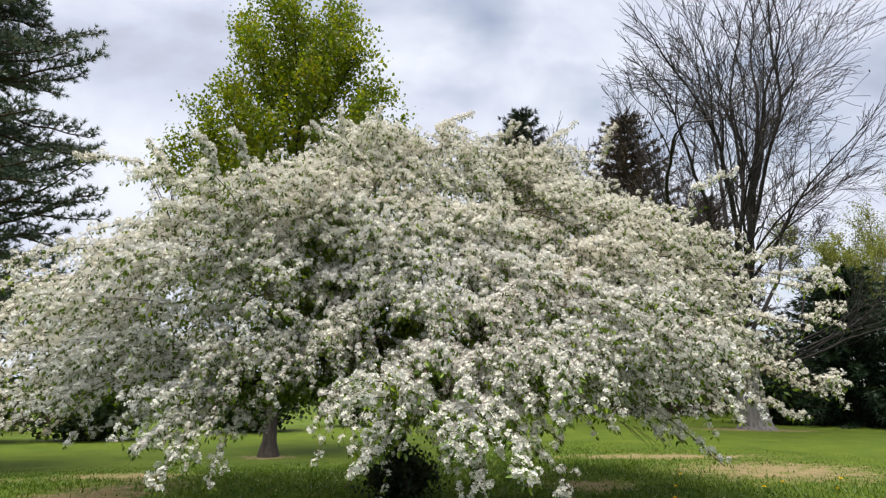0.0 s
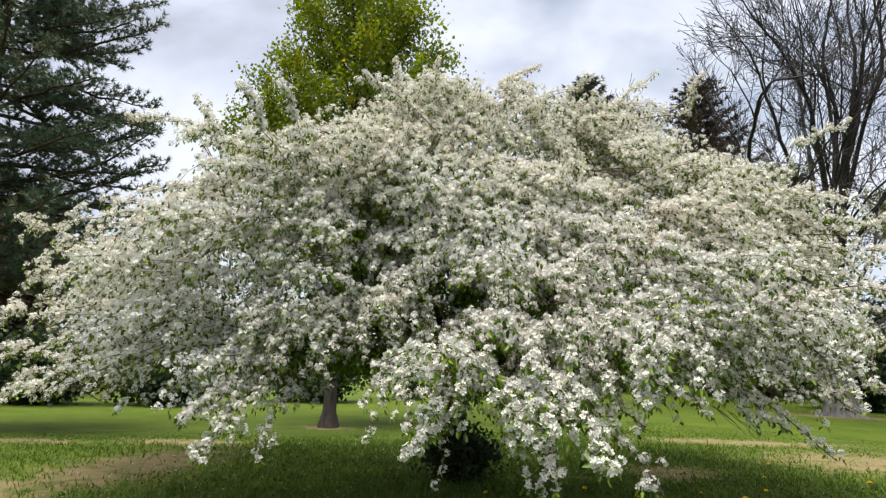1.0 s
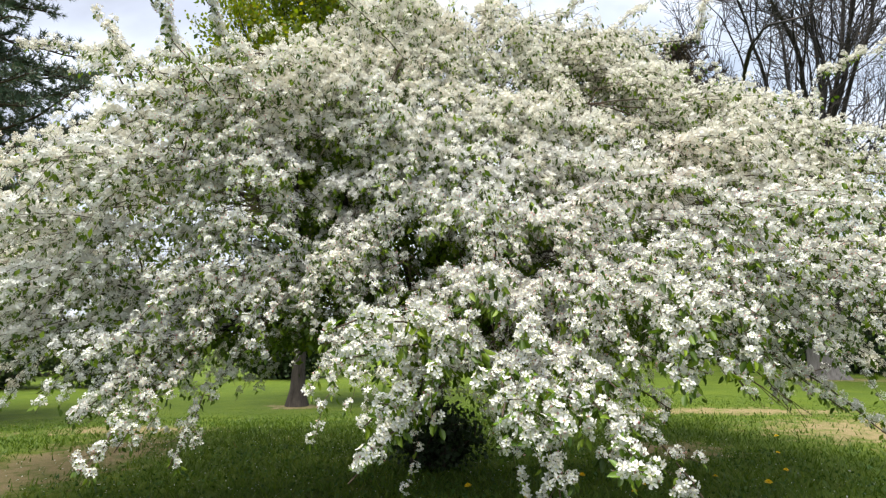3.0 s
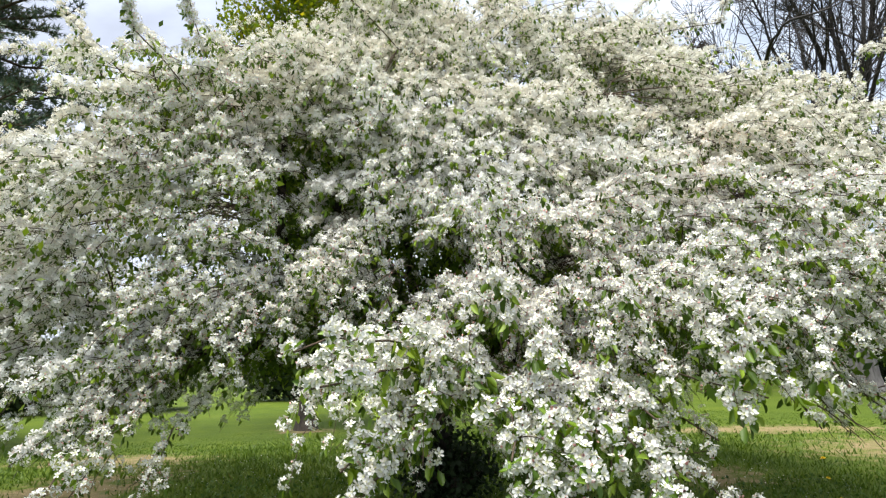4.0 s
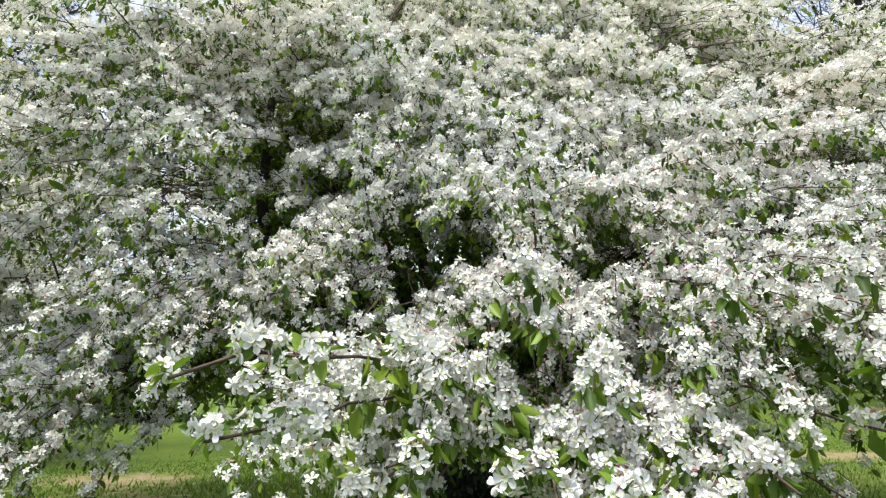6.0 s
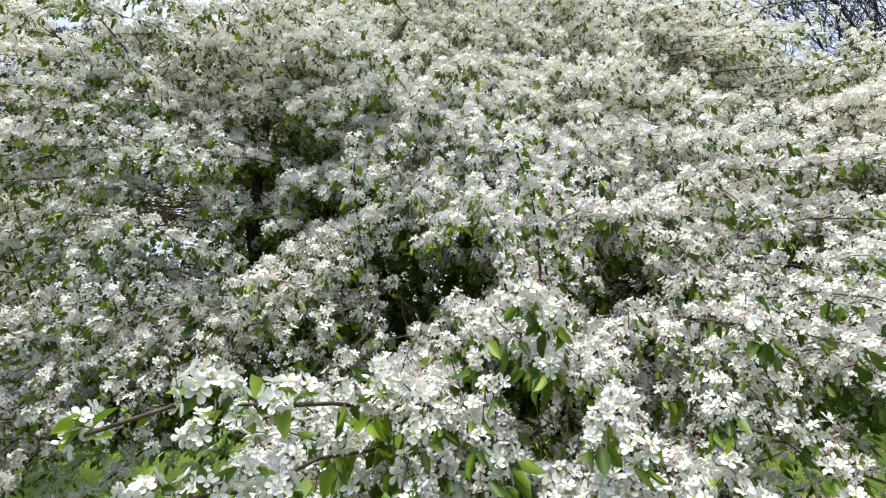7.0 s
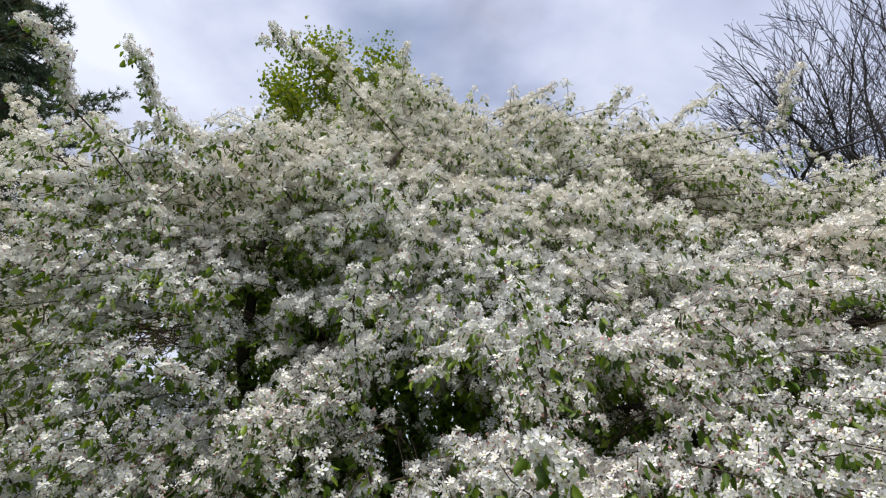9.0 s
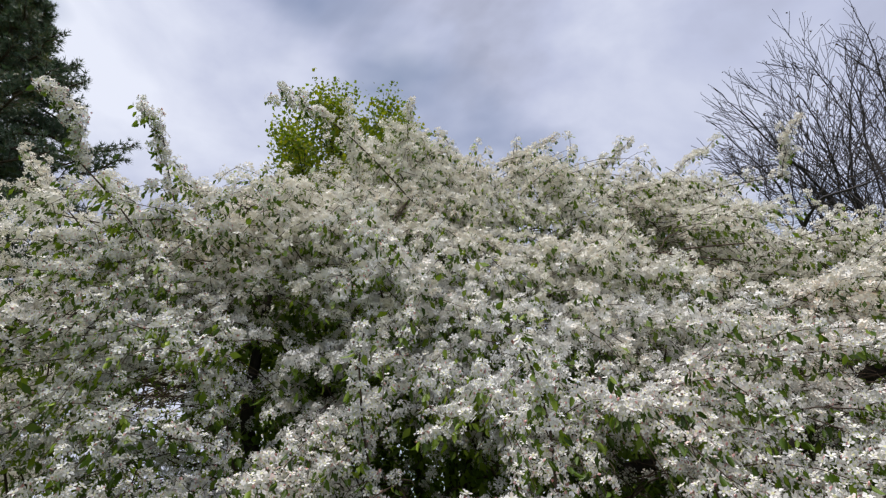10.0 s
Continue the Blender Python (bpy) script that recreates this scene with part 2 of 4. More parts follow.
def grow(start, way, length, radius, depth, spread, ratio=0.72, kids=3, lift=0.12, crook=0.05, steps=6, along=0.35, extra=0):
    """A branch and its side branches; returns their lines (points, radii, depth)."""
    way = unit(way)
    pts = [np.asarray(start, float)]
    d = way.copy()
    for i in range(steps):
        d = unit(d + rng.normal(0, crook, 3) + UP * lift / steps)
        pts.append(pts[-1] + d * length / steps)
    pts = np.array(pts)
    rad = np.linspace(radius, radius * (0.66 if depth else 0.35), len(pts))
    lines = [(pts, rad, depth)]
    if depth == 0:
        return lines
    for k in range(kids + (extra if depth <= 2 else 0)):
        t = along + (1 - along) * (k + rng.uniform(0.2, 1.0)) / (kids + (extra if depth <= 2 else 0))
        t = min(t, 0.98)
        j = t * steps
        i = min(int(j), steps - 1)
        at = pts[i] + (pts[i + 1] - pts[i]) * (j - i)
        axis = unit(pts[i + 1] - pts[i])
        side = unit(np.cross(axis, unit(rng.normal(0, 1, 3))))
        ang = radians(spread) * rng.uniform(0.6, 1.3)
        w = axis * math.cos(ang) + side * math.sin(ang)
        r = radius * (1 - 0.45 * t)
        lines += grow(at, w, length * ratio * rng.uniform(0.75, 1.15), r * 0.56, depth - 1, spread, ratio, kids, lift, crook, max(3, steps - 1), along, extra)
    d_end = unit(pts[-1] - pts[-2])
    lines += grow(pts[-1], d_end + rng.normal(0, 0.12, 3), length * ratio, rad[-1] * 0.95, depth - 1, spread, ratio, kids, lift, crook, max(3, steps - 1), along, extra)
    return lines

# ---- ground: one lawn sheet to the horizon, with worn bare soil ----
def ground_height(x, y):
    """Gentle swells of the lawn, level under the flowering tree."""
    x, y = np.asarray(x, float), np.asarray(y, float)
    far = np.clip((np.hypot(x + 0.7, y - 8.6) - 6) / 20, 0, 1)
    dip = np.clip((y - 9) / 7, 0, 1) * np.clip((3.5 - x) / 6, 0, 1)
    dip = dip * dip * (3 - 2 * dip)
    return far * (0.10 * np.sin(x * 0.21 + 1.0) + 0.08 * np.sin(y * 0.17 + 0.4) - 0.05) - 0.36 * dip


def ground_material():
    m, nt = node_material("lawn")
    tc = nt.nodes.new("ShaderNodeTexCoord")
    pos = tc.outputs["Object"]
    fine = noise_tex(nt, 55.0, 5.0, 0.7, pos)
    mid = noise_tex(nt, 1.1, 5.0, 0.6, pos)
    tuft = noise_tex(nt, 3.6, 7.0, 0.68, pos)
    grass_mix = nt.nodes.new("ShaderNodeMath")
    grass_mix.operation = "MULTIPLY_ADD"
    grass_mix.inputs[1].default_value = 0.55
    h = nt.nodes.new("ShaderNodeMath")
    h.operation = "MULTIPLY_ADD"
    h.inputs[1].default_value, h.inputs[2].default_value = 0.35, 0.03
    nt.links.new(mid.outputs["Fac"], h.inputs[0])
    nt.links.new(fine.outputs["Fac"], grass_mix.inputs[0])
    nt.links.new(h.outputs[0], grass_mix.inputs[2])
    grass = ramp(nt, [(0.30, (0.034, 0.058, 0.008)), (0.48, (0.074, 0.112, 0.011)), (0.62, (0.125, 0.155, 0.016)), (0.72, (0.18, 0.17, 0.04))])
    nt.links.new(grass_mix.outputs[0], grass.inputs["Fac"])
    soil = ramp(nt, [(0.3, (0.15, 0.115, 0.055)), (0.7, (0.31, 0.24, 0.135))])
    nt.links.new(fine.outputs["Fac"], soil.inputs["Fac"])
    # worn soil: soft ovals in the plan, broken up by noise
    total = None
    for cx, cy, rx, ry, turn in SOIL:
        mp = nt.nodes.new("ShaderNodeMapping")
        mp.vector_type = "TEXTURE"
        mp.inputs["Location"].default_value = (cx, cy, 0)
        mp.inputs["Rotation"].default_value = (0, 0, radians(turn))
        mp.inputs["Scale"].default_value = (rx, ry, 50)
        nt.links.new(pos, mp.inputs["Vector"])
        ln = nt.nodes.new("ShaderNodeVectorMath")
        ln.operation = "LENGTH"
        nt.links.new(mp.outputs["Vector"], ln.inputs[0])
        fall = nt.nodes.new("ShaderNodeMapRange")
        fall.inputs["From Min"].default_value, fall.inputs["From Max"].default_value = 1.25, 0.35
        nt.links.new(ln.outputs["Value"], fall.inputs["Value"])
        if total is None:
            total = fall.outputs[0]
        else:
            mx = nt.nodes.new("ShaderNodeMath")
            mx.operation = "MAXIMUM"
            nt.links.new(total, mx.inputs[0])
            nt.links.new(fall.outputs[0], mx.inputs[1])
            total = mx.outputs[0]
    brk = nt.nodes.new("ShaderNodeMath")
    brk.operation = "MULTIPLY_ADD"
    brk.inputs[1].default_value, brk.inputs[2].default_value = 3.6, -1.85
    nt.links.new(tuft.outputs["Fac"], brk.inputs[0])
    sm = nt.nodes.new("ShaderNodeMath")
    sm.operation = "ADD"
    nt.links.new(total, sm.inputs[0])
    nt.links.new(brk.outputs[0], sm.inputs[1])
    edge = nt.nodes.new("ShaderNodeMapRange")
    edge.inputs["From Min"].default_value, edge.inputs["From Max"].default_value = 0.28, 1.05
    nt.links.new(sm.outputs[0], edge.inputs["Value"])
    gate = nt.nodes.new("ShaderNodeMath")
    gate.operation = "MULTIPLY"
    ok = nt.nodes.new("ShaderNodeMapRange")
    ok.inputs["From Min"].default_value, ok.inputs["From Max"].default_value = 0.0, 0.15
    nt.links.new(total, ok.inputs["Value"])
    nt.links.new(edge.outputs[0], gate.inputs[0])
    nt.links.new(ok.outputs[0], gate.inputs[1])
    col = nt.nodes.new("ShaderNodeMix")
    col.data_type = "RGBA"
    nt.links.new(gate.outputs[0], col.inputs["Factor"])
    nt.links.new(grass.outputs["Color"], col.inputs["A"])
    nt.links.new(soil.outputs["Color"], col.inputs["B"])
    p = nt.nodes.new("ShaderNodeBsdfPrincipled")
    p.inputs["Roughness"].default_value = 0.9
    p.inputs["Specular IOR Level"].default_value = 0.15
    nt.links.new(col.outputs["Result"], p.inputs["Base Color"])
    b = nt.nodes.new("ShaderNodeBump")
    b.inputs["Strength"].default_value, b.inputs["Distance"].default_value = 0.9, 0.03
    nt.links.new(fine.outputs["Fac"], b.inputs["Height"])
    nt.links.new(b.outputs["Normal"], p.inputs["Normal"])
    out = nt.nodes.new("ShaderNodeOutputMaterial")
    nt.links.new(p.outputs[0], out.inputs["Surface"])
    return m


# centre x, y, half sizes and turn of each worn place
SOIL = [(-4.9, 8.4, 1.1, 2.4, -8), (-5.6, 11.2, 1.5, 1.1, 0), (-8.2, 10.3, 1.6, 0.5, 5), (-5.6, 6.6, 0.9, 1.0, 0), (6.0, 11.2, 2.3, 1.6, 0), (4.6, 13.4, 2.8, 0.6, 0),
        (2.3, 9.6, 0.9, 0.7, 10), (11.4, 22.6, 2.6, 1.3, 0), (-4.7, 16.5, 0.9, 0.7, 0)]


def soil_amount(x, y):
    best = np.zeros(np.shape(x))
    for cx, cy, rx, ry, turn in SOIL:
        c, s = math.cos(radians(turn)), math.sin(radians(turn))
        u, w = ((x - cx) * c + (y - cy) * s) / rx, (-(x - cx) * s + (y - cy) * c) / ry
        best = np.maximum(best, np.clip((1.25 - np.hypot(u, w)) / 0.9, 0, 1))
    return best


def build_ground():
    line = np.concatenate((np.array([-900, -300, -120, -60]), np.arange(-40, 40.1, 1.0), np.array([60, 120, 300, 900])))
    gx, gy = np.meshgrid(line, line + 12, indexing="ij")
    v = np.stack((gx, gy, ground_height(gx, gy)), 2).reshape(-1, 3)
    n = len(line)
    i, j = np.meshgrid(np.arange(n - 1), np.arange(n - 1), indexing="ij")
    a = (i * n + j).ravel()
    f = np.stack((a, a + n, a + n + 1, a + 1), 1)
    ob = new("ground", mesh_of("ground", v, f, [ground_material()], smooth=True))
    tagged(ob, "mown green lawn with worn patches of bare tan soil", "lawn", kind="structure")
    return ob


ground = build_ground()


def build_grass():
    """Blades over the nearer lawn, thinner on the worn soil and farther away."""
    n = 190000
    dist = 11.5 * rng.uniform(0, 1, n) ** 0.62
    a = rng.uniform(-math.pi, math.pi, n)
    x, y = dist * np.sin(a), 6.2 - dist * np.cos(a)
    keep = rng.uniform(0, 1, n) > soil_amount(x, y) * 0.95
    x, y = x[keep], y[keep]
    n = len(x)
    clump = np.array([noise.noise((px * 1.7, py * 1.7, 3.0)) for px, py in zip(x[::8], y[::8])])
    tall = 0.058 * (1 + 0.8 * np.repeat(clump, 8)[:n]) * rng.uniform(0.6, 1.4, n)
    tall = np.maximum(tall, 0.018)
    tall = tall * np.clip((11.3 - np.hypot(x, y - 6.2)) / 4.5, 0.22, 1.0)
    lean = rng.normal(0, 0.55, (n, 2)) * tall[:, None]
    w = rng.uniform(0.0036, 0.0068, n) * (1 + 0.10 * np.hypot(x, y - 3))
    th = rng.uniform(0, math.pi, n)
    z = ground_height(x, y) - 0.003
    px, py = np.cos(th) * w, np.sin(th) * w
    base1, base2 = np.stack((x - px, y - py, z), 1), np.stack((x + px, y + py, z), 1)
    tip = np.stack((x + lean[:, 0], y + lean[:, 1], z + tall), 1)
    v = np.stack((base1, base2, tip), 1).reshape(-1, 3)
    f = np.arange(3 * n).reshape(-1, 3)
    ob = new("grass", mesh_of("grass", v, f, [GRASS_BLADE]))
    return tagged(ob, "short uneven green grass blades of the lawn", "grass", kind="stuff")


reseed(5)
build_grass()

# ---- trees and hedges round the lawn ----
def tree_root(name, x, y, label, category="tree", group=""):
    ob = new(name)
    ob.location = (x, y, float(ground_height(x, y)))
    return tagged(ob, label, category, group)


def leaves_round(points, per, size, spread, template=None, droop=0.2):
    """Leaves scattered round many points."""
    pts = np.repeat(np.asarray(points), per, axis=0)
    n = len(pts)
    pts = pts + rng.normal(0, spread, (n, 3))
    axis = rng.normal(0, 1, (n, 3)) - UP * droop
    lv, lf = (np.array([(0, 0, 0), (0.40, 0.08, 0.48), (0, -0.06, 1.0), (-0.40, 0.08, 0.48)]), np.array([(0, 1, 2, 3)])) if template is None else template
    v, f, s = strew((lv, lf, np.zeros(len(lf), int)), pts, frames_along(axis, rng.uniform(0, 6.3, n)), size * rng.uniform(0.6, 1.3, n))
    return v, f


def build_maple():
    root = tree_root("maple_tree", -4.7, 16.7, "young maple with fresh yellow-green spring leaves, standing on the lawn")
    root.scale = (1.15, 1.15, 1.15)
    trunk = wobble(bend((0, 0, -0.1), (0.05, 0, 3.6), (0.40, 0, 8.6), 18), 0.03)
    rad = np.interp(np.linspace(0, 1, 18), [0, 0.04, 0.12, 0.5, 1], [0.29, 0.175, 0.14, 0.115, 0.05])
    tube_part("trunk", [(trunk, rad)], MAPLE_BARK, root, 10)
    lines = []
    for k in range(44):
        u = (k + 0.5) / 44
        a = k * 2.399963
        h = 4.6 + 7.3 * u
        wide = 2.12 * math.sqrt(max(0.03, 1 - ((h - 7.9) / 4.3) ** 2)) * rng.uniform(0.75, 1.12)
        e = np.array([0.40 + math.cos(a) * wide, math.sin(a) * wide, h])
        g = min(max(h - 1.2 - 1.1 * wide, 2.6), 8.4)
        at = np.array([np.interp(g, trunk[:, 2], trunk[:, 0]), np.interp(g, trunk[:, 2], trunk[:, 1]), g])
        p = wobble(bend(at, (at * 0.45 + e * 0.55) + UP * 0.25, e, 9), 0.08)
        lines.append((p, np.linspace(0.045, 0.010, 9), 2))
        for t in (3, 4, 5, 6, 7, 8):
            d = unit(p[t] - p[t - 1])
            for _ in range(2):
                lines += grow(p[t], d + rng.normal(0, 0.55, 3) + UP * 0.2, 0.75 * rng.uniform(0.6, 1.2), 0.010, 0, 30, 0.6, 2, 0.1, 0.08, 4)
    # low branch reaching out to one side
    for e in ((-2.3, 0.2, 8.7), (-1.9, -0.4, 7.9), (-2.7, 0.3, 7.7), (-3.0, 0.0, 7.0), (-2.2, 0.3, 6.9)):
        p = wobble(bend((0.1, 0, 3.8), (-1.3, 0, 5.6), e, 9), 0.08)
        lines.append((p, np.linspace(0.05, 0.010, 9), 2))
        for t in (4, 5, 6, 7, 8):
            for _ in range(3):
                lines += grow(p[t], unit(p[t] - p[t - 1]) + rng.normal(0, 0.6, 3) + UP * 0.2, 0.6 * rng.uniform(0.6, 1.2), 0.010, 0, 30, 0.6, 2, 0.1, 0.08, 4)
    for p, r, d in [l for l in lines if l[2] == 2]:
        tube_part("limb", [(p, r)], BARE_BARK, root, 5)
    tube_part("twigs", [(p, r) for p, r, d in lines if d < 2], BARE_BARK, root, 3, kind="stuff")
    tips = np.vstack([p[1:] for p, r, d in lines if d < 2])
    v, f = leaves_round(tips, 30, 0.086, 0.16, (np.array([(0, 0, 0), (0.45, 0.1, 0.45), (0, -0.1, 1.0), (-0.45, 0.1, 0.45)]), np.array([(0, 1, 2, 3)])), droop=0.5)
    child("leaves", mesh_of("leaves", v, f, [MAPLE_LEAF]), root, "fresh yellow-green maple leaves", "stuff")


reseed(11)
build_maple()


def build_bare_tree():
    root = tree_root("bare_tree", 11.6, 22.8, "tall leafless grey tree with many rising limbs and fine twigs")
    trunk = bend((0, 0, -0.15), (-0.05, 0, 2.2), (-0.6, 0, 4.4), 16)
    rad = np.interp(np.linspace(0, 1, 16), [0, 0.06, 0.14, 0.4, 1], [0.86, 0.62, 0.53, 0.48, 0.50])
    tube_part("trunk", [(trunk, rad)], GREY_BARK, root, 14, "broad grey trunk with flared roots")
    lines = []
    n = 18
    for k in range(n):
        a = k * 2.399 + 0.4
        u = ((k * 0.618) % 1.0) ** 0.7
        tilt = 0.08 + 0.90 * u
        at = np.array([-0.5 + 0.34 * math.cos(a), 0.34 * math.sin(a), 3.2 + 1.0 * rng.uniform(-1, 1)])
        w = np.array([math.cos(a) * tilt * (1.0 if math.cos(a) > 0 else 1.2) - 0.05, math.sin(a) * tilt, 1.0])
        lines += grow(at, w, (6.6 - 2.4 * u) * rng.uniform(0.9, 1.1), (0.150 - 0.045 * u) * rng.uniform(0.75, 1.1), 5, 31, 0.63, 2, 0.06, 0.10, 7, 0.25, 2)
    # low limbs sweeping out over the lawn's edge
    for k in range(5):
        w = np.array([1.0, -0.35 + 0.10 * k, 0.18 + 0.13 * k])
        lines += [(p, r, min(d, 2) if d else 0) for p, r, d in grow((0.35, -0.25, 2.0 + 0.12 * k), w, 2.9 * rng.uniform(0.9, 1.1), 0.050, 3, 24, 0.62, 2, 0.22, 0.06, 7, 0.3)]
    for p, r, d in [l for l in lines if l[2] == 5]:
        tube_part("limb", [(p, r)], BARE_BARK, root, 7)
    for p, r, d in [l for l in lines if l[2] == 4]:
        tube_part("branch", [(p, r)], BARE_BARK, root, 5)
    tube_part("small_branches", [(p, r) for p, r, d in lines if d in (2, 3)], BARE_BARK, root, 4, kind="stuff")
    tube_part("twigs", [(p[[0, len(p) // 2, -1]], np.maximum(r[[0, len(p) // 2, -1]] * 0.85, 0.0074)) for p, r, d in lines if d < 2], BARE_BARK, root, 3, kind="stuff")
    tips = np.array([p[-1] for p, r, d in lines if d == 0])
    v, f = leaves_round(tips[::3], 1, 0.08, 0.02, leaf_shape(1.0, 0.5))
    child("buds", mesh_of("buds", v, f, [BROWN_NEEDLE]), root, "small brown buds on the twig tips", "stuff")


reseed(12)
build_bare_tree()


def build_far_bare_tree():
    root = tree_root("bare_tree", 9.2, 40.0, "slender leafless tree far behind the lawn")
    lines = grow((0, 0, 0), (0, 0, 1), 9.5, 0.22, 4, 30, 0.55, 4, 0.2, 0.03, 8, 0.35)
    tube_part("trunk", [(lines[0][0], lines[0][1])], BARE_BARK, root, 8)
    tube_part("branches", [(p, np.maximum(r, 0.014)) for p, r, d in lines[1:]], BARE_BARK, root, 3, kind="stuff")


reseed(13)
build_far_bare_tree()


def needle_tuft(count, length, width, open_angle):
    """A brush of needles round +z, each a slim three-cornered blade."""
    vs, fs = [], []
    for k in range(count):
        a = k * 2.399
        o = open_angle * (0.35 + 0.65 * ((k * 0.618) % 1.0))
        d = np.array([math.sin(o) * math.cos(a), math.sin(o) * math.sin(a), math.cos(o)])
        side = unit(np.cross(d, (0.3, 0.5, 0.8))) * width
        b = len(vs)
        vs += [d * length * 0.03 - side, d * length * 0.03 + side, d * length * (0.8 + 0.2 * ((k * 0.37) % 1.0))]
        fs.append((b, b + 1, b + 2))
    return np.array(vs), np.array(fs), np.zeros(len(fs), int)


def build_pine(x, y, height, reach, first, label, seed_turn=0.0, facing=None, levels=22, density=1.0):
    """A pine: trunk, whorls of upswept boughs, side shoots with brushes of long needles."""
    root = tree_root("pine_tree", x, y, label)
    trunk = wobble(bend((0, 0, -0.1), (0.1, 0, height * 0.5), (0, 0.1, height), 20), 0.05)
    tube_part("trunk", [(trunk, np.linspace(0.34, 0.04, 20))], PINE_BARK, root, 9)
    shoots, at, axis = [], [], []
    for k in range(levels):
        h = first + (height - first - 0.3) * ((k + rng.uniform(-0.4, 0.4)) / levels if k else 0)
        frac = (h - first) / (height - first)
        ln = reach * min(1.0, 1.55 * (1 - frac) + 0.08)
        for j in range(5):
            a = seed_turn + k * 1.1 + j * 2 * math.pi / 5 + rng.normal(0, 0.2)
            length = ln * rng.uniform(0.68, 1.0)
            out = np.array([math.cos(a), math.sin(a), 0.0])
            p0 = np.array([trunk[0, 0], 0.0, h])
            p = wobble(bend(p0, p0 + out * length * 0.5 - UP * length * 0.03, p0 + out * length + UP * length * rng.uniform(-0.15, 0.30), 9), 0.18)
            tube_part("bough", [(p, np.linspace(0.055, 0.012, 9))], PINE_BARK, root, 5)
            for s in np.linspace(0.22, 1.0, int((18 if out[0] > -0.3 else 9) * density)):
                q = s * 8
                i = min(int(q), 7)
                c = p[i] + (p[i + 1] - p[i]) * (q - i)
                for sgn in (-1, 1):
                    d = unit(out * 0.6 + sgn * np.array([-out[1], out[0], 0]) * rng.uniform(0.2, 1.1) + UP * rng.uniform(-0.25, 0.95))
                    sl = (0.30 + 0.55 * (1 - s)) * rng.uniform(0.6, 1.1) * min(1.0, 0.45 + length / 4)
                    e = c + d * sl + UP * 0.05
                    shoots.append((np.array([c, (c + e) / 2 + UP * 0.02, e]), np.array([0.011, 0.008, 0.005])))
                    for u in np.arange(0.25, 1.02, 0.085 / max(sl, 0.12)):
                        at.append(c + (e - c) * u + rng.normal(0, 0.015, 3))
                        axis.append(d + UP * 0.25 + rng.normal(0, 0.25, 3))
    tube_part("shoots", shoots, PINE_BARK, root, 3, kind="stuff")
    at, axis = np.array(at), np.array(axis)
    v, f, s = strew(needle_tuft(10, 0.165, 0.0130, 1.2), at, frames_along(axis, rng.uniform(0, 6.3, len(at))), rng.uniform(0.75, 1.2, len(at)))
    child("needles", mesh_of("needles", v, f, [PINE_NEEDLE]), root, "long dark green pine needles, some browned", "stuff")


reseed(14)
build_pine(-12.1, 12.4, 15.0, 4.7, 3.0, "large dark pine with upswept boughs of long needles", levels=34)


def build_conifer(x, y, height, reach, material, label, levels=34, tilt=-0.18, first=0.4, name="spruce_tree", blade=0.22, lean=0.0):
    """A dense narrow evergreen: whorls of drooping boughs with flat sprays."""
    root = tree_root(name, x, y, label)
    trunk = bend((0, 0, -0.1), (0, 0, height / 2), (lean, 0, height), 12)
    tube_part("trunk", [(trunk, np.linspace(0.22, 0.02, 12))], PINE_BARK, root, 7)
    at, axis, size, lines = [], [], [], []
    for k in range(levels):
        h = first + (height - first) * k / levels
        frac = (h - first) / (height - first)
        ln = reach * (1 - frac) ** 0.6 + 0.12
        for j in range(8):
            a = k * 0.7 + j * 2 * math.pi / 8 + rng.normal(0, 0.15)
            length = ln * rng.uniform(0.7, 1.12)
            d = unit((math.cos(a), math.sin(a), tilt + 0.5 * frac))
            p0 = np.array([lean * h / height, 0, h])
            lines.append((np.array([p0, p0 + d * length * 0.5, p0 + d * length + UP * 0.06 * length]), np.array([0.03, 0.02, 0.008])))
            for s in np.arange(0.12, 1.01, 0.30 / max(length, 0.3)):
                for sgn in (-1, 0, 1):
                    at.append(p0 + d * length * s + rng.normal(0, 0.05, 3))
                    axis.append(d + sgn * 0.8 * np.array([-d[1], d[0], 0]) + rng.normal(0, 0.25, 3) - UP * 0.15)
                    size.append(rng.uniform(0.7, 1.3) * (0.7 + 0.5 * (1 - s)))
    tube_part("boughs", lines, PINE_BARK, root, 3, kind="stuff")
    at, axis = np.array(at), np.array(axis)
    v, f, s = strew(needle_tuft(6, 0.46, blade * 0.22, 0.9), at, frames_along(axis, rng.uniform(0, 6.3, len(at))), np.array(size))
    child("needles", mesh_of("needles", v, f, [material]), root, kind="stuff")


reseed(15)
build_conifer(5.1, 36, 19.3, 6.4, SPRUCE_NEEDLE, "tall dark spruce far behind the lawn", 30, -0.1)
reseed(16)
build_conifer(11.9, 36, 19.0, 7.0, BROWN_NEEDLE, "slim brownish conifer far behind the lawn", 30, 0.0)
reseed(17)
build_conifer(17.6, 38, 14.0, 4.4, BROWN_NEEDLE, "brownish conifer behind the bare tree", 26, -0.05)
reseed(18)
build_conifer(18.2, 27.0, 6.9, 5.0, BLUE_NEEDLE, "broad blue-green hemlock standing at the lawn's edge", 22, -0.10, 0.3, "hemlock_tree", 0.22)
reseed(19)
build_conifer(25.5, 29.0, 9.4, 5.4, BLUE_NEEDLE, "broad blue-green hemlock standing at the lawn's edge", 26, -0.10, 0.3, "hemlock_tree", 0.22)


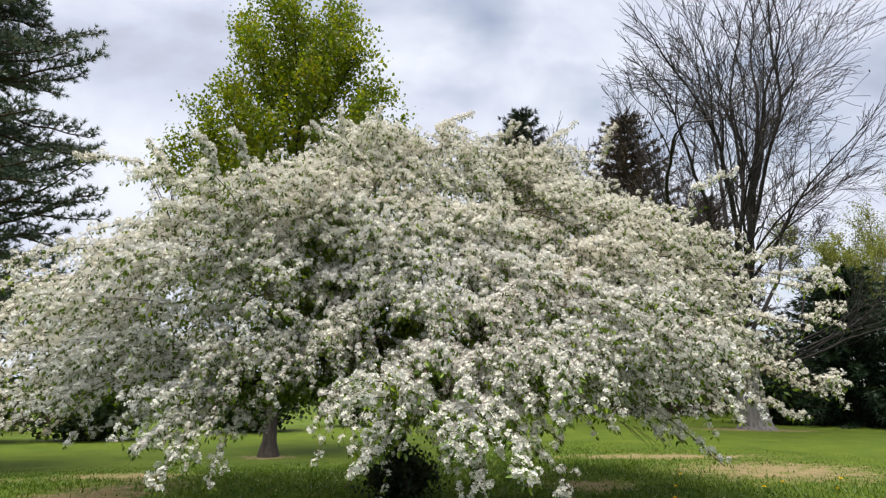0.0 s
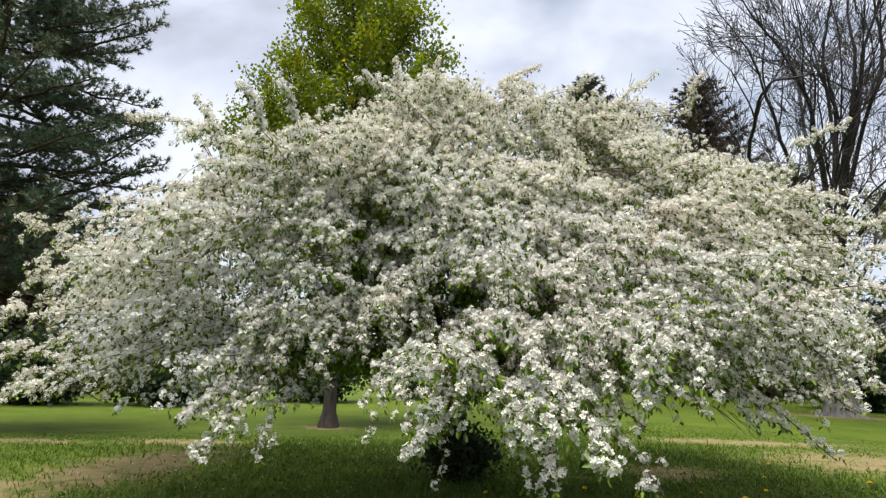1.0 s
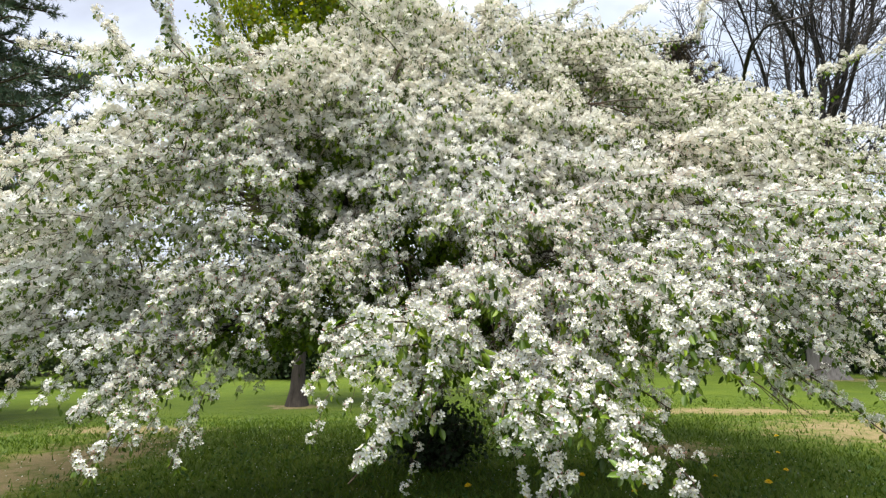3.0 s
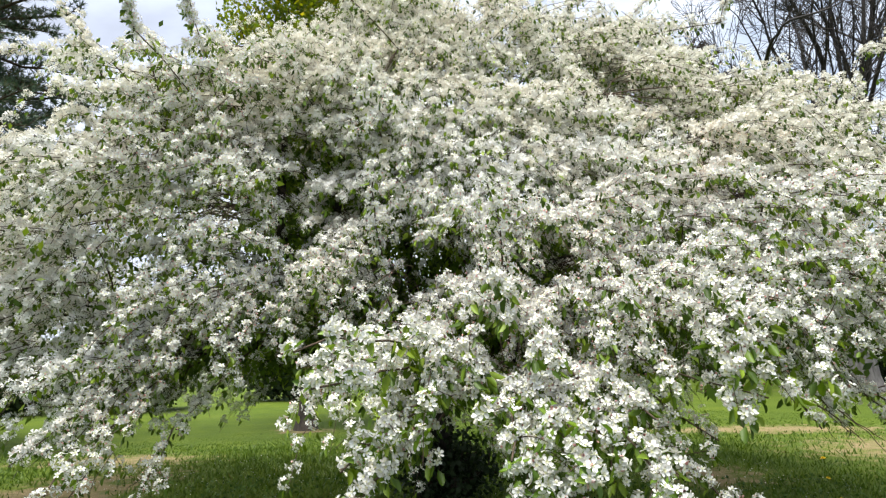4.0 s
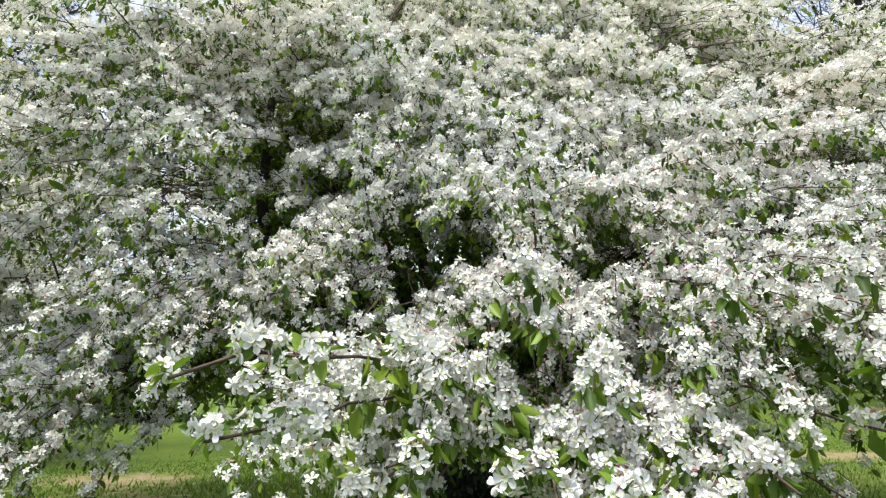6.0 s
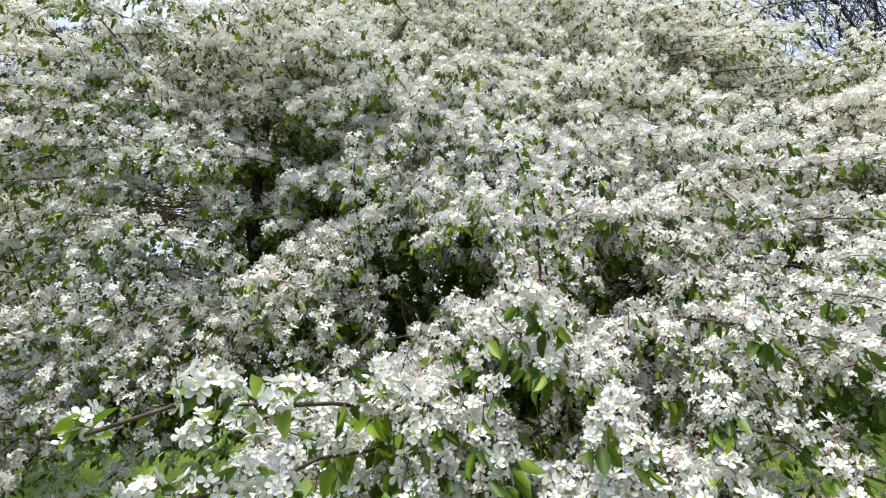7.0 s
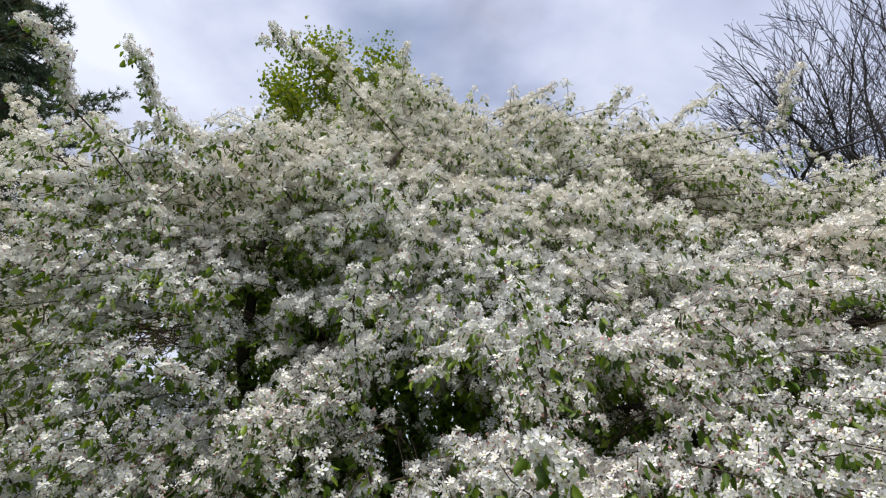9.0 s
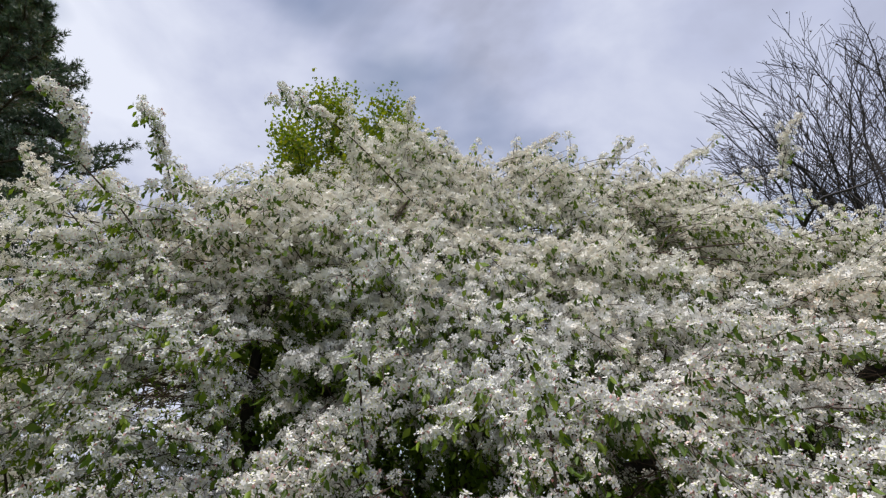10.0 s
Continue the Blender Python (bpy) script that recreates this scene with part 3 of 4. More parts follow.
def build_shrub(x, y, w, h, d, material, label, leaves=5000, size=0.10, name="shrub", category="shrub"):
    """A rounded bush: stems and a ragged cover of leaves."""
    root = tree_root(name, x, y, label, category)
    stems, pts = [], []
    for k in range(26):
        a = k * 2.4
        r = math.sqrt((k + 0.5) / 26)
        e = np.array([math.cos(a) * r * w / 2, math.sin(a) * r * d / 2, h * math.sqrt(max(0.05, 1 - 0.8 * r * r)) * rng.uniform(0.75, 1.08)])
        p = wobble(bend((e[0] * 0.12, e[1] * 0.12, -0.05), (e[0] * 0.45, e[1] * 0.45, e[2] * 0.7), e, 8), 0.08)
        stems.append((p, np.linspace(0.03, 0.006, 8)))
        pts.append(p[2:])
    tube_part("stems", stems, PINE_BARK, root, 4, kind="stuff")
    base = np.vstack(pts)
    per = max(1, leaves // len(base))
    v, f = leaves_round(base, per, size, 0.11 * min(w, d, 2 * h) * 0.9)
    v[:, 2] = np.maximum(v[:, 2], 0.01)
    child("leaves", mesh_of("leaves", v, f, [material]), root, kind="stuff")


# dark hedge and undergrowth along the far edge of the lawn
for hx, hy, hw, hh in ((-22, 21.0, 6, 3.0), (-17.5, 21.5, 6, 2.6), (-13.2, 23.0, 6, 2.4), (-8.4, 27.0, 6, 2.5), (-3.2, 30.0, 7, 2.6), (2.8, 33.0, 7, 2.8), (8.6, 35.0, 7, 2.8), (14.6, 27.5, 4.2, 3.1), (30.5, 34.0, 9, 5.0), (38.0, 37.0, 9, 6.0)):
    build_shrub(hx, hy, hw, hh, 3.2, SHRUB_LEAF, "dark evergreen hedge bush at the edge of the lawn", 5200, 0.20, "hedge_bush", "bush")


def build_spring_tree(x, y, height, spread, label, leaves=9):
    """A small tree just coming into leaf, with a thin haze of young leaves."""
    root = tree_root("spring_tree", x, y, label)
    lines = grow((0, 0, -0.1), (0.05, 0, 1), height * 0.42, 0.12, 4, 36, 0.66, 3, 0.15, 0.06, 6, 0.4)
    tube_part("trunk", [(lines[0][0], lines[0][1])], BARE_BARK, root, 7)
    tube_part("branches", [(p, np.maximum(r, 0.012)) for p, r, d in lines[1:]], BARE_BARK, root, 3, kind="stuff")
    tips = np.vstack([p[1:] for p, r, d in lines if d < 2])
    v, f = leaves_round(tips, leaves * 2, 0.11, 0.20)
    child("leaves", mesh_of("leaves", v, f, [SPRING_LEAF]), root, kind="stuff")


reseed(20)
build_spring_tree(24.0, 37, 12.0, 3.0, "small tree with pale yellow-green young leaves", 13)
reseed(21)
build_spring_tree(28.5, 40, 13.5, 3.0, "small tree with pale yellow-green young leaves", 10)
reseed(22)
build_spring_tree(35.0, 42, 16.0, 3.0, "thin tree just coming into pale leaf", 6)
reseed(23)
build_spring_tree(-24.0, 27, 11.0, 3.0, "small tree with thin young leaves at the lawn's edge", 3)
reseed(24)
build_conifer(-21.5, 25.0, 9.5, 3.2, BROWN_NEEDLE, "brownish evergreen at the edge of the lawn", 26, -0.05, 0.2)
reseed(25)
build_conifer(-27.5, 29.0, 12.0, 3.8, SPRUCE_NEEDLE, "dark spruce at the edge of the lawn", 28)

# ---- the flowering crabapple ----
CRAB = np.array((-0.70, 8.60, 0.0))
crab = new("crabapple_tree")
crab.location = CRAB
tagged(crab, "wide old crabapple covered in white blossom, boughs sweeping low", "tree")


def at_world(x, y, z):
    return np.array((x, y, z)) - CRAB


# the crown's radius by height (columns) and by angle from the front (rows: 0 front, + right), a dome of uneven tiers
CROWN_Z = (1.0, 1.5, 2.0, 2.5, 3.0, 3.5, 4.0, 4.5, 5.0)
CROWN_A = (-90, -60, -35, -10, 20, 45, 75, 105, 180)
CROWN_R = (
    (4.5, 4.9, 5.0, 4.9, 4.6, 4.3, 3.7, 2.0, 0.5),
    (4.1, 4.2, 4.3, 4.4, 4.0, 3.3, 2.6, 1.5, 0.7),
    (4.0, 3.4, 3.2, 3.3, 3.2, 3.0, 2.6, 1.8, 1.0),
    (3.9, 3.0, 2.8, 2.4, 2.2, 2.1, 1.8, 1.6, 1.2),
    (4.0, 3.5, 3.1, 2.6, 2.0, 1.7, 1.4, 1.1, 0.7),
    (3.9, 3.8, 3.9, 3.3, 2.5, 2.1, 1.7, 1.3, 0.9),
    (4.2, 4.5, 4.6, 4.6, 4.4, 4.0, 3.2, 2.4, 1.9),
    (4.4, 4.7, 4.9, 4.9, 4.8, 4.5, 4.1, 3.5, 2.7),
    (4.0, 4.2, 4.4, 4.3, 4.0, 3.6, 3.2, 2.8, 2.2))


def reach_of(a, z):
    """The crown's radius at a height, towards an angle from the front (0) to the right (+)."""
    deg = (math.degrees(a) + 180) % 360 - 180
    rows = [float(np.interp(z, CROWN_Z, r)) for r in CROWN_R]
    r = float(np.interp(deg, (-180,) + CROWN_A, [rows[-1]] + rows))
    return r * float(np.interp(z, (5.0, 5.5), (1.0, 0.35)))


def lowest(a):
    """How low the crown comes: nearly to the lawn in front, higher at the sides, with a gap left of the middle."""
    return float(np.interp(math.degrees(a), (-180, -60, -42, -30, -26, -5, -1, 30, 36, 54, 90), (1.2, 1.18, 1.0, 0.95, 1.5, 1.5, 0.95, 0.95, 1.1, 1.12, 1.0)))


def toward(a):
    return np.array((math.sin(a), -math.cos(a), 0.0))


# trunk and main limbs
reseed(70)
trunk_line = wobble(bend((0.0, 0.0, -0.08), (0.06, -0.05, 0.7), (0.02, -0.02, 1.45), 12), 0.012)
tube_part("trunk", [(trunk_line, np.interp(np.linspace(0, 1, 12), [0, 0.08, 0.3, 1], [0.27, 0.19, 0.155, 0.17]))], CRAB_BARK, crab, 12, "dark furrowed trunk")
limb_lines = []


def limb(points, r0, r1, n=18, crook=0.05):
    pts = np.array(points, float)
    t = np.linspace(0, len(pts) - 1, n)
    line = np.stack([np.interp(t, np.arange(len(pts)), pts[:, k]) for k in range(3)], 1)
    for _ in range(4):
        line[1:-1] = (line[:-2] + 2 * line[1:-1] + line[2:]) / 4
    line = wobble(line, crook)
    rad = np.linspace(r0, r1, n)
    limb_lines.append((line, rad))
    tube_part("limb", [(line, rad)], CRAB_BARK, crab, 7)


for k in range(14):
    a = k * 2.399963 + 0.5
    low = (k % 3)
    z_end = (2.0, 3.1, 4.3)[low] + rng.uniform(-0.25, 0.25)
    r_end = reach_of(a, z_end) * rng.uniform(0.55, 0.66)
    h0 = 1.05 + 0.35 * rng.uniform()
    s = toward(a)
    limb([s * 0.08 + UP * h0, s * r_end * 0.33 + UP * (h0 + (z_end - h0) * (0.55 if low else 0.85)), s * r_end * 0.7 + UP * (z_end - 0.05), s * r_end + UP * z_end], 0.085 - 0.012 * low, 0.026, crook=0.10)
# boughs whose dark wood shows between the flowers
limb([(-0.2, -0.1, 1.4), at_world(-1.55, 7.3, 1.8), at_world(-1.77, 6.82, 2.35), at_world(-1.77, 6.88, 2.75), at_world(-1.76, 6.90, 3.05), at_world(-1.78, 7.0, 3.5)], 0.058, 0.022, crook=0.01)
limb([(-0.1, -0.1, 1.4), at_world(-1.25, 7.5, 2.0), at_world(-1.40, 7.18, 2.6), at_world(-1.36, 7.26, 2.9), at_world(-1.25, 7.4, 3.5)], 0.050, 0.018, crook=0.01)
limb([(0.2, 0.0, 1.35), at_world(1.0, 7.9, 1.5), at_world(1.16, 7.4, 1.84), at_world(0.98, 7.32, 2.03), at_world(0.75, 7.2, 2.23), at_world(0.45, 7.13, 2.17), at_world(0.15, 7.0, 2.1)], 0.072, 0.035, n=24, crook=0.01)
limb([(0.25, 0.0, 1.4), at_world(0.9, 7.5, 1.75), at_world(1.30, 7.07, 1.93), at_world(1.57, 7.17, 1.99), at_world(1.87, 7.25, 2.03), at_world(2.5, 7.2, 2.1)], 0.062, 0.028, crook=0.02)
limb([(0.25, 0.1, 1.4), at_world(1.7, 8.0, 2.2), at_world(2.02, 7.42, 2.66), at_world(2.18, 7.4, 2.78), at_world(2.40, 7.5, 2.85), at_world(3.2, 7.4, 2.95)], 0.070, 0.028, crook=0.02)
limb([(0.1, -0.2, 1.3), at_world(0.2, 7.2, 1.6), at_world(0.15, 6.0, 1.55), at_world(0.05, 5.55, 1.42)], 0.05, 0.012, crook=0.04)
limb([(-0.1, -0.2, 1.3), at_world(-1.9, 7.3, 1.6), at_world(-2.4, 6.3, 1.45)], 0.06, 0.02, crook=0.04)

# hollows that the eye looks into between the tiers: inner end, mouth, half width
HOLLOWS = [
    ((-2.60, 7.3, 2.75), (-1.75, 5.9, 2.42), 0.20), ((-0.85, 7.0, 2.05), (-0.58, 5.6, 1.93), 0.24), ((-2.30, 7.2, 2.44), (-1.75, 6.1, 2.24), 0.18),
    ((-2.49, 7.2, 2.15), (-1.85, 6.0, 2.00), 0.18), ((-1.56, 7.1, 1.79), (-1.15, 6.1, 1.74), 0.15), ((0.0, 6.8, 1.5), (0.0, 5.2, 1.48), 0.13),
    ((-1.78, 6.96, 3.30), (-1.25, 5.85, 2.75), 0.12), ((-1.77, 6.88, 2.85), (-1.20, 5.7, 2.42), 0.12), ((-1.76, 6.84, 2.50), (-1.17, 5.62, 2.18), 0.11),
    ((-1.38, 7.2, 2.75), (-0.95, 5.95, 2.35), 0.10), ((0.60, 7.15, 2.19), (0.32, 5.6, 1.97), 0.14), ((0.95, 7.3, 2.05), (0.58, 5.8, 1.89), 0.13),
    ((1.57, 7.1, 1.97), (1.00, 5.9, 1.86), 0.11), ((2.17, 7.4, 2.77), (1.50, 6.2, 2.43), 0.12),
    ((0.42, 8.25, 5.42), (0.22, 7.30, 4.78), 0.19), ((1.02, 8.25, 5.22), (0.75, 7.35, 4.68), 0.21), ((1.60, 8.30, 5.08), (1.25, 7.45, 4.60), 0.19),
]


def hollow_gap(points):
    """How far points lie from the nearest hollow's middle line, in its half widths."""
    best = np.full(len(points), 9.0)
    for foot, mouth, wide in HOLLOWS:
        p, q = at_world(*foot), at_world(*mouth)
        t = np.clip(((points - p) @ (q - p)) / np.dot(q - p, q - p), 0, 1)
        best = np.minimum(best, np.linalg.norm(points - p - t[:, None] * (q - p), axis=1) / wide)
    return best


limb_nodes = np.vstack([l[4:] for l, r in limb_lines])

bough_lines, spray_lines = [], []
spot, spot_axis, spot_size, spot_leafy = [], [], [], []


def flowers_along(line, step, start=0.0, size=1.0, lift=0.72, leafy=True):
    """Places for flower clusters on spurs along a shoot."""
    seg = np.linalg.norm(np.diff(line, axis=0), axis=1)
    cum = np.concatenate(([0], np.cumsum(seg)))
    d = start * cum[-1]
    while d < cum[-1] + 1e-6:
        p = np.array([np.interp(d, cum, line[:, k]) for k in range(3)])
        i = min(np.searchsorted(cum, d, side="right"), len(line) - 1)
        tan = unit(line[i] - line[i - 1])
        side = unit(np.cross(tan, rng.normal(0, 1, 3)))
        ax = unit(side * 0.75 + UP * lift + tan * 0.25)
        spot.append(p + ax * 0.025)
        spot_axis.append(ax)
        spot_size.append(size * rng.uniform(0.86, 1.24))
        spot_leafy.append(leafy or rng.uniform() < 0.25)
        d += step * rng.uniform(0.7, 1.3)


def spray(p0, way, length, sag, step=0.112, size=1.0, n=4):
    way = unit(way)
    p2 = p0 + way * length - UP * sag * length
    line = wobble(bend(p0, p0 + way * length * 0.55, p2, n), 0.02)
    spray_lines.append((line, np.linspace(0.0032, 0.0015, n)))
    flowers_along(line, step, 0.12, size)
    return line


def bough(end, droop=0.15, arch=0.22, dense=1.0, start=None, side_len=0.42, bare=0.24, thick=0.0068):
    """A flowering bough from the nearest inner limb out to an end point, with side sprays."""
    end = np.asarray(end, float)
    if start is None:
        inner = end * np.array((0.55, 0.55, 0.0)) + UP * min(max(end[2] * 0.85, 1.3), 4.2)
        cost = np.linalg.norm(limb_nodes - inner, axis=1) + 0.15 * np.linalg.norm(limb_nodes - end, axis=1)
        start = limb_nodes[int(np.argmin(cost))]
    span = np.linalg.norm(end - start)
    n = max(7, int(span / 0.16))
    top = start * 0.42 + end * 0.58 + UP * (arch * span)
    line = wobble(bend(start, top, end, n), 0.05 * span ** 0.5)
    line[:, 2] -= droop * np.linspace(0, 1, n) ** 3
    bough_lines.append((line, np.linspace(thick * (0.6 + 0.35 * span), 0.004, n)))
    flowers_along(line, 0.095 / dense, bare, 1.0)
    d, k = bare * span, int(rng.integers(0, 2))
    seg = np.linalg.norm(np.diff(line, axis=0), axis=1)
    cum = np.concatenate(([0], np.cumsum(seg)))
    while d < cum[-1] - 0.05:
        p = np.array([np.interp(d, cum, line[:, j]) for j in range(3)])
        i = min(np.searchsorted(cum, d, side="right"), n - 1)
        tan = unit(line[i] - line[i - 1])
        flat = unit(np.cross(tan, UP) * (1 if k % 2 else -1) + UP * rng.uniform(-0.25, 0.75) + rng.normal(0, 0.2, 3))
        left = 1 - d / cum[-1]
        spray(p, tan * 0.75 + flat, side_len * (0.45 + 0.75 * left) * rng.uniform(0.6, 1.25), rng.uniform(0.05, 0.5))
        k += 1
        d += 0.135 / dense * rng.uniform(0.7, 1.3)
    return line


# the crown: boughs ending all over its surface
n_bough, made = 105, 0
for k in range(n_bough * 3):
    if made >= n_bough:
        break
    u = (k * 0.754877666) % 1.0
    a = ((k * 0.569840296) % 1.0) * 2 * math.pi - math.pi
    z = lowest(a) + (5.25 - lowest(a)) * u ** 1.1
    r = reach_of(a, z)
    if rng.uniform() > (r / 5.2) ** 0.75 + 0.05:
        continue
    if -0.40 < a < -0.06 and z < 1.35:
        continue
    end = toward(a) * r * rng.uniform(0.84, 1.04) + UP * z
    bough(end, droop=0.12 + 0.25 * (z < 2.2), arch=0.12 + 0.10 * (z < 3))
    made += 1
reseed(74)
holds = np.vstack([l[2:] for l, r in bough_lines] + [limb_nodes])


def hold_near(p):
    """The nearest wood that lies no farther out than a point."""
    return holds[int(np.argmin(np.linalg.norm(holds - p, axis=1) + 0.25 * np.maximum(0, np.linalg.norm(holds[:, :2], axis=1) - np.linalg.norm(p[:2]) + 0.2)))]


def shelf(a, z, r, width, deep, lean):
    """A tier of flowering shoots: a flat fan from one fork that arches out and hangs over at its rim."""
    hub = toward(a) * max(0.2, r - deep) + UP * (z + 0.06)
    h = hold_near(hub)
    if np.linalg.norm(hub - h) > 0.12:
        spray_lines.append((wobble(bend(h, (h + hub) / 2 + UP * 0.06, hub, 6), 0.03), np.linspace(0.009, 0.006, 6)))
    n = max(5, int(width / 0.092))
    across = toward(a + math.pi / 2)
    for k in range(n):
        u = (k + rng.uniform(0.1, 0.9)) / n * 2 - 1
        rr = r * (1 + rng.normal(0, 0.05)) - 0.16 * width * u * u
        drop = 0.20 * width * u * u + rng.normal(0.05, 0.09)
        rim = toward(a) * rr + across * u * width / 2 + UP * (z - drop + lean * u * width / 2)
        foot = hub + across * u * width * 0.26 + rng.normal(0, 0.03, 3)
        line = wobble(bend(foot, foot * 0.42 + rim * 0.58 + UP * rng.uniform(0.08, 0.17), rim, 6), 0.035)
        spray_lines.append((line, np.linspace(0.0042, 0.0018, 6)))
        flowers_along(line, 0.106, 0.10, 1.0, 0.7)
        for t in (2, 4):
            if rng.uniform() < 0.75:
                spray(line[t], toward(a) * 0.6 + across * rng.uniform(-1.0, 1.0) + UP * rng.uniform(-0.5, 0.8), rng.uniform(0.14, 0.32), rng.uniform(0.0, 0.6), 0.105)
        if rng.uniform() < 0.5:
            spray(rim, toward(a) * 0.55 + across * rng.normal(0, 0.3) - UP * 0.5, rng.uniform(0.10, 0.40), 0.5, 0.10)


def mound(p, out, count, size, step):
    """Shoots spreading from one fork, arching over and down."""
    h = hold_near(p)
    gap = np.linalg.norm(p - h)
    if gap > 0.12:
        spray_lines.append((bend(h, (h + p) / 2 + UP * 0.08 * gap, p, 5), np.linspace(0.0075, 0.005, 5)))
    for k in range(count):
        b = k * 2.399 + rng.uniform(-0.4, 0.4)
        side = unit(np.cross(out, UP))
        way = out * 0.75 + (side * math.cos(b) + UP * (0.55 * math.sin(b) + 0.22)) * rng.uniform(0.5, 1.1)
        spray(p + rng.normal(0, 0.03, 3), way, size * rng.uniform(0.65, 1.2), rng.uniform(0.15, 0.85), step)


def fill(count, lo, hi, a_lo, a_hi, shoots=6, step=0.094, size=0.47):
    """Shoots inside the crown, between two shares of its radius."""
    for k in range(count):
        a = a_lo + (a_hi - a_lo) * ((k * 0.569840296) % 1.0)
        z = lowest(a) + 0.15 + (4.9 - lowest(a)) * ((k * 0.754877666) % 1.0)
        r = reach_of(a, z)
        if rng.uniform() > (r / 5.0) ** 0.6:
            continue
        mound(toward(a) * r * rng.uniform(lo, hi) + UP * z + rng.normal(0, 0.05, 3), unit(toward(a) + UP * 0.12 + rng.normal(0, 0.2, 3)), shoots, size, step)


# the tiers that stand out most: rim x, y, z and width
TIERS = [
    (-0.60, 5.95, 2.42, 0.9), (0.00, 5.80, 2.28, 1.0), (0.62, 5.85, 2.26, 1.0), (1.25, 6.05, 2.45, 1.0), (1.85, 5.80, 2.22, 0.9), (2.25, 5.45, 2.28, 0.8),
    (-0.15, 5.45, 1.72, 1.0), (0.45, 5.55, 1.70, 1.0), (1.05, 5.28, 1.70, 1.0), (1.72, 5.50, 1.74, 1.0), (2.42, 5.80, 1.92, 1.0),
    (-1.28, 6.15, 1.90, 0.8), (-2.00, 6.00, 1.82, 0.9), (-2.80, 6.35, 1.65, 1.0), (-3.95, 5.92, 2.25, 1.2), (-3.30, 5.55, 2.68, 1.1), (-2.80, 6.15, 2.62, 0.9),
    (-0.74, 6.05, 3.04, 0.7), (1.50, 6.95, 2.92, 1.0), (2.30, 6.90, 2.92, 1.0), (-1.05, 7.10, 4.80, 0.9), (3.40, 7.60, 3.30, 1.1), (2.64, 7.70, 3.72, 1.1), (2.10, 8.95, 4.95, 0.9)]
for x, y, z, w in TIERS:
    p = at_world(x, y, z)
    shelf(math.atan2(p[0], -p[1]), z + 0.05, math.hypot(p[0], p[1]), w, 0.85, rng.normal(0, 0.2))



def lump(p):
    """Swells and dips of the crown, wider than they are high."""
    return noise.noise((p[0] * 1.25, p[1] * 1.25, p[2] * 1.9 + 4.3)) * 1.6


for k in range(300):
    a = -2.2 + 4.6 * ((k * 0.569840296 + 0.13) % 1.0)
    low = lowest(a) + 0.34
    z = low + (5.15 - low) * ((k * 0.754877666 + 0.37) % 1.0)
    r = reach_of(a, z)
    if rng.uniform() > (r / 2.7) ** 0.8 or (-1.5 < a < -0.55 and z > 3.1 and rng.uniform() < 0.3):
        continue
    n = lump(toward(a) * r + UP * z)
    if n < -0.12 and 1.4 < z < 4.0 and rng.uniform() < 0.75:
        continue
    r *= 1 + 0.16 * min(0.5, max(-0.6, n))
    shelf(a, z, r * rng.uniform(0.93, 1.02), rng.uniform(0.6, 1.15) * min(1.0, 0.35 + r / 3.2), rng.uniform(0.5, 0.9), rng.normal(0, 0.36))
# the inner tiers behind the front ones, which close the view through the crown
for k in range(34):
    a = -0.25 + 1.05 * ((k * 0.569840296) % 1.0)
    z = 2.65 + 1.15 * ((k * 0.754877666) % 1.0)
    mound(toward(a) * reach_of(a, z) * rng.uniform(0.84, 1.0) + UP * z, unit(toward(a) + UP * 0.3 + rng.normal(0, 0.2, 3)), 6, 0.42, 0.10)
fill(85, 0.28, 0.55, -radians(75), -radians(12), 5, 0.12, 0.44)
fill(260, 0.42, 0.74, -radians(125), radians(125), 5, 0.115, 0.46)
fill(260, 0.50, 0.96, radians(110), radians(250), 5, 0.15, 0.52)

reseed(71)
# low boughs hanging towards the lawn
for x, y, z in ((1.05, 4.95, 0.66), (-0.72, 4.60, 0.82), (2.28, 5.85, 1.02), (-2.18, 5.72, 0.62), (-2.36, 5.08, 0.75), (0.30, 4.85, 0.70), (1.08, 5.56, 1.05), (0.62, 4.35, 0.88),
                (-3.10, 6.10, 0.85), (-2.72, 5.45, 0.95), (2.75, 6.1, 0.78), (3.5, 7.0, 1.1), (0.75, 5.25, 0.9), (0.10, 4.6, 1.0), (-3.9, 6.7, 1.0)):
    e = at_world(x, y, z)
    s = e * np.array((0.62, 0.62, 0)) + UP * 1.5
    s = limb_nodes[int(np.argmin(np.linalg.norm(limb_nodes - s, axis=1)))]
    bough(e, droop=0.05, arch=0.08, start=s, side_len=0.30, bare=0.35)
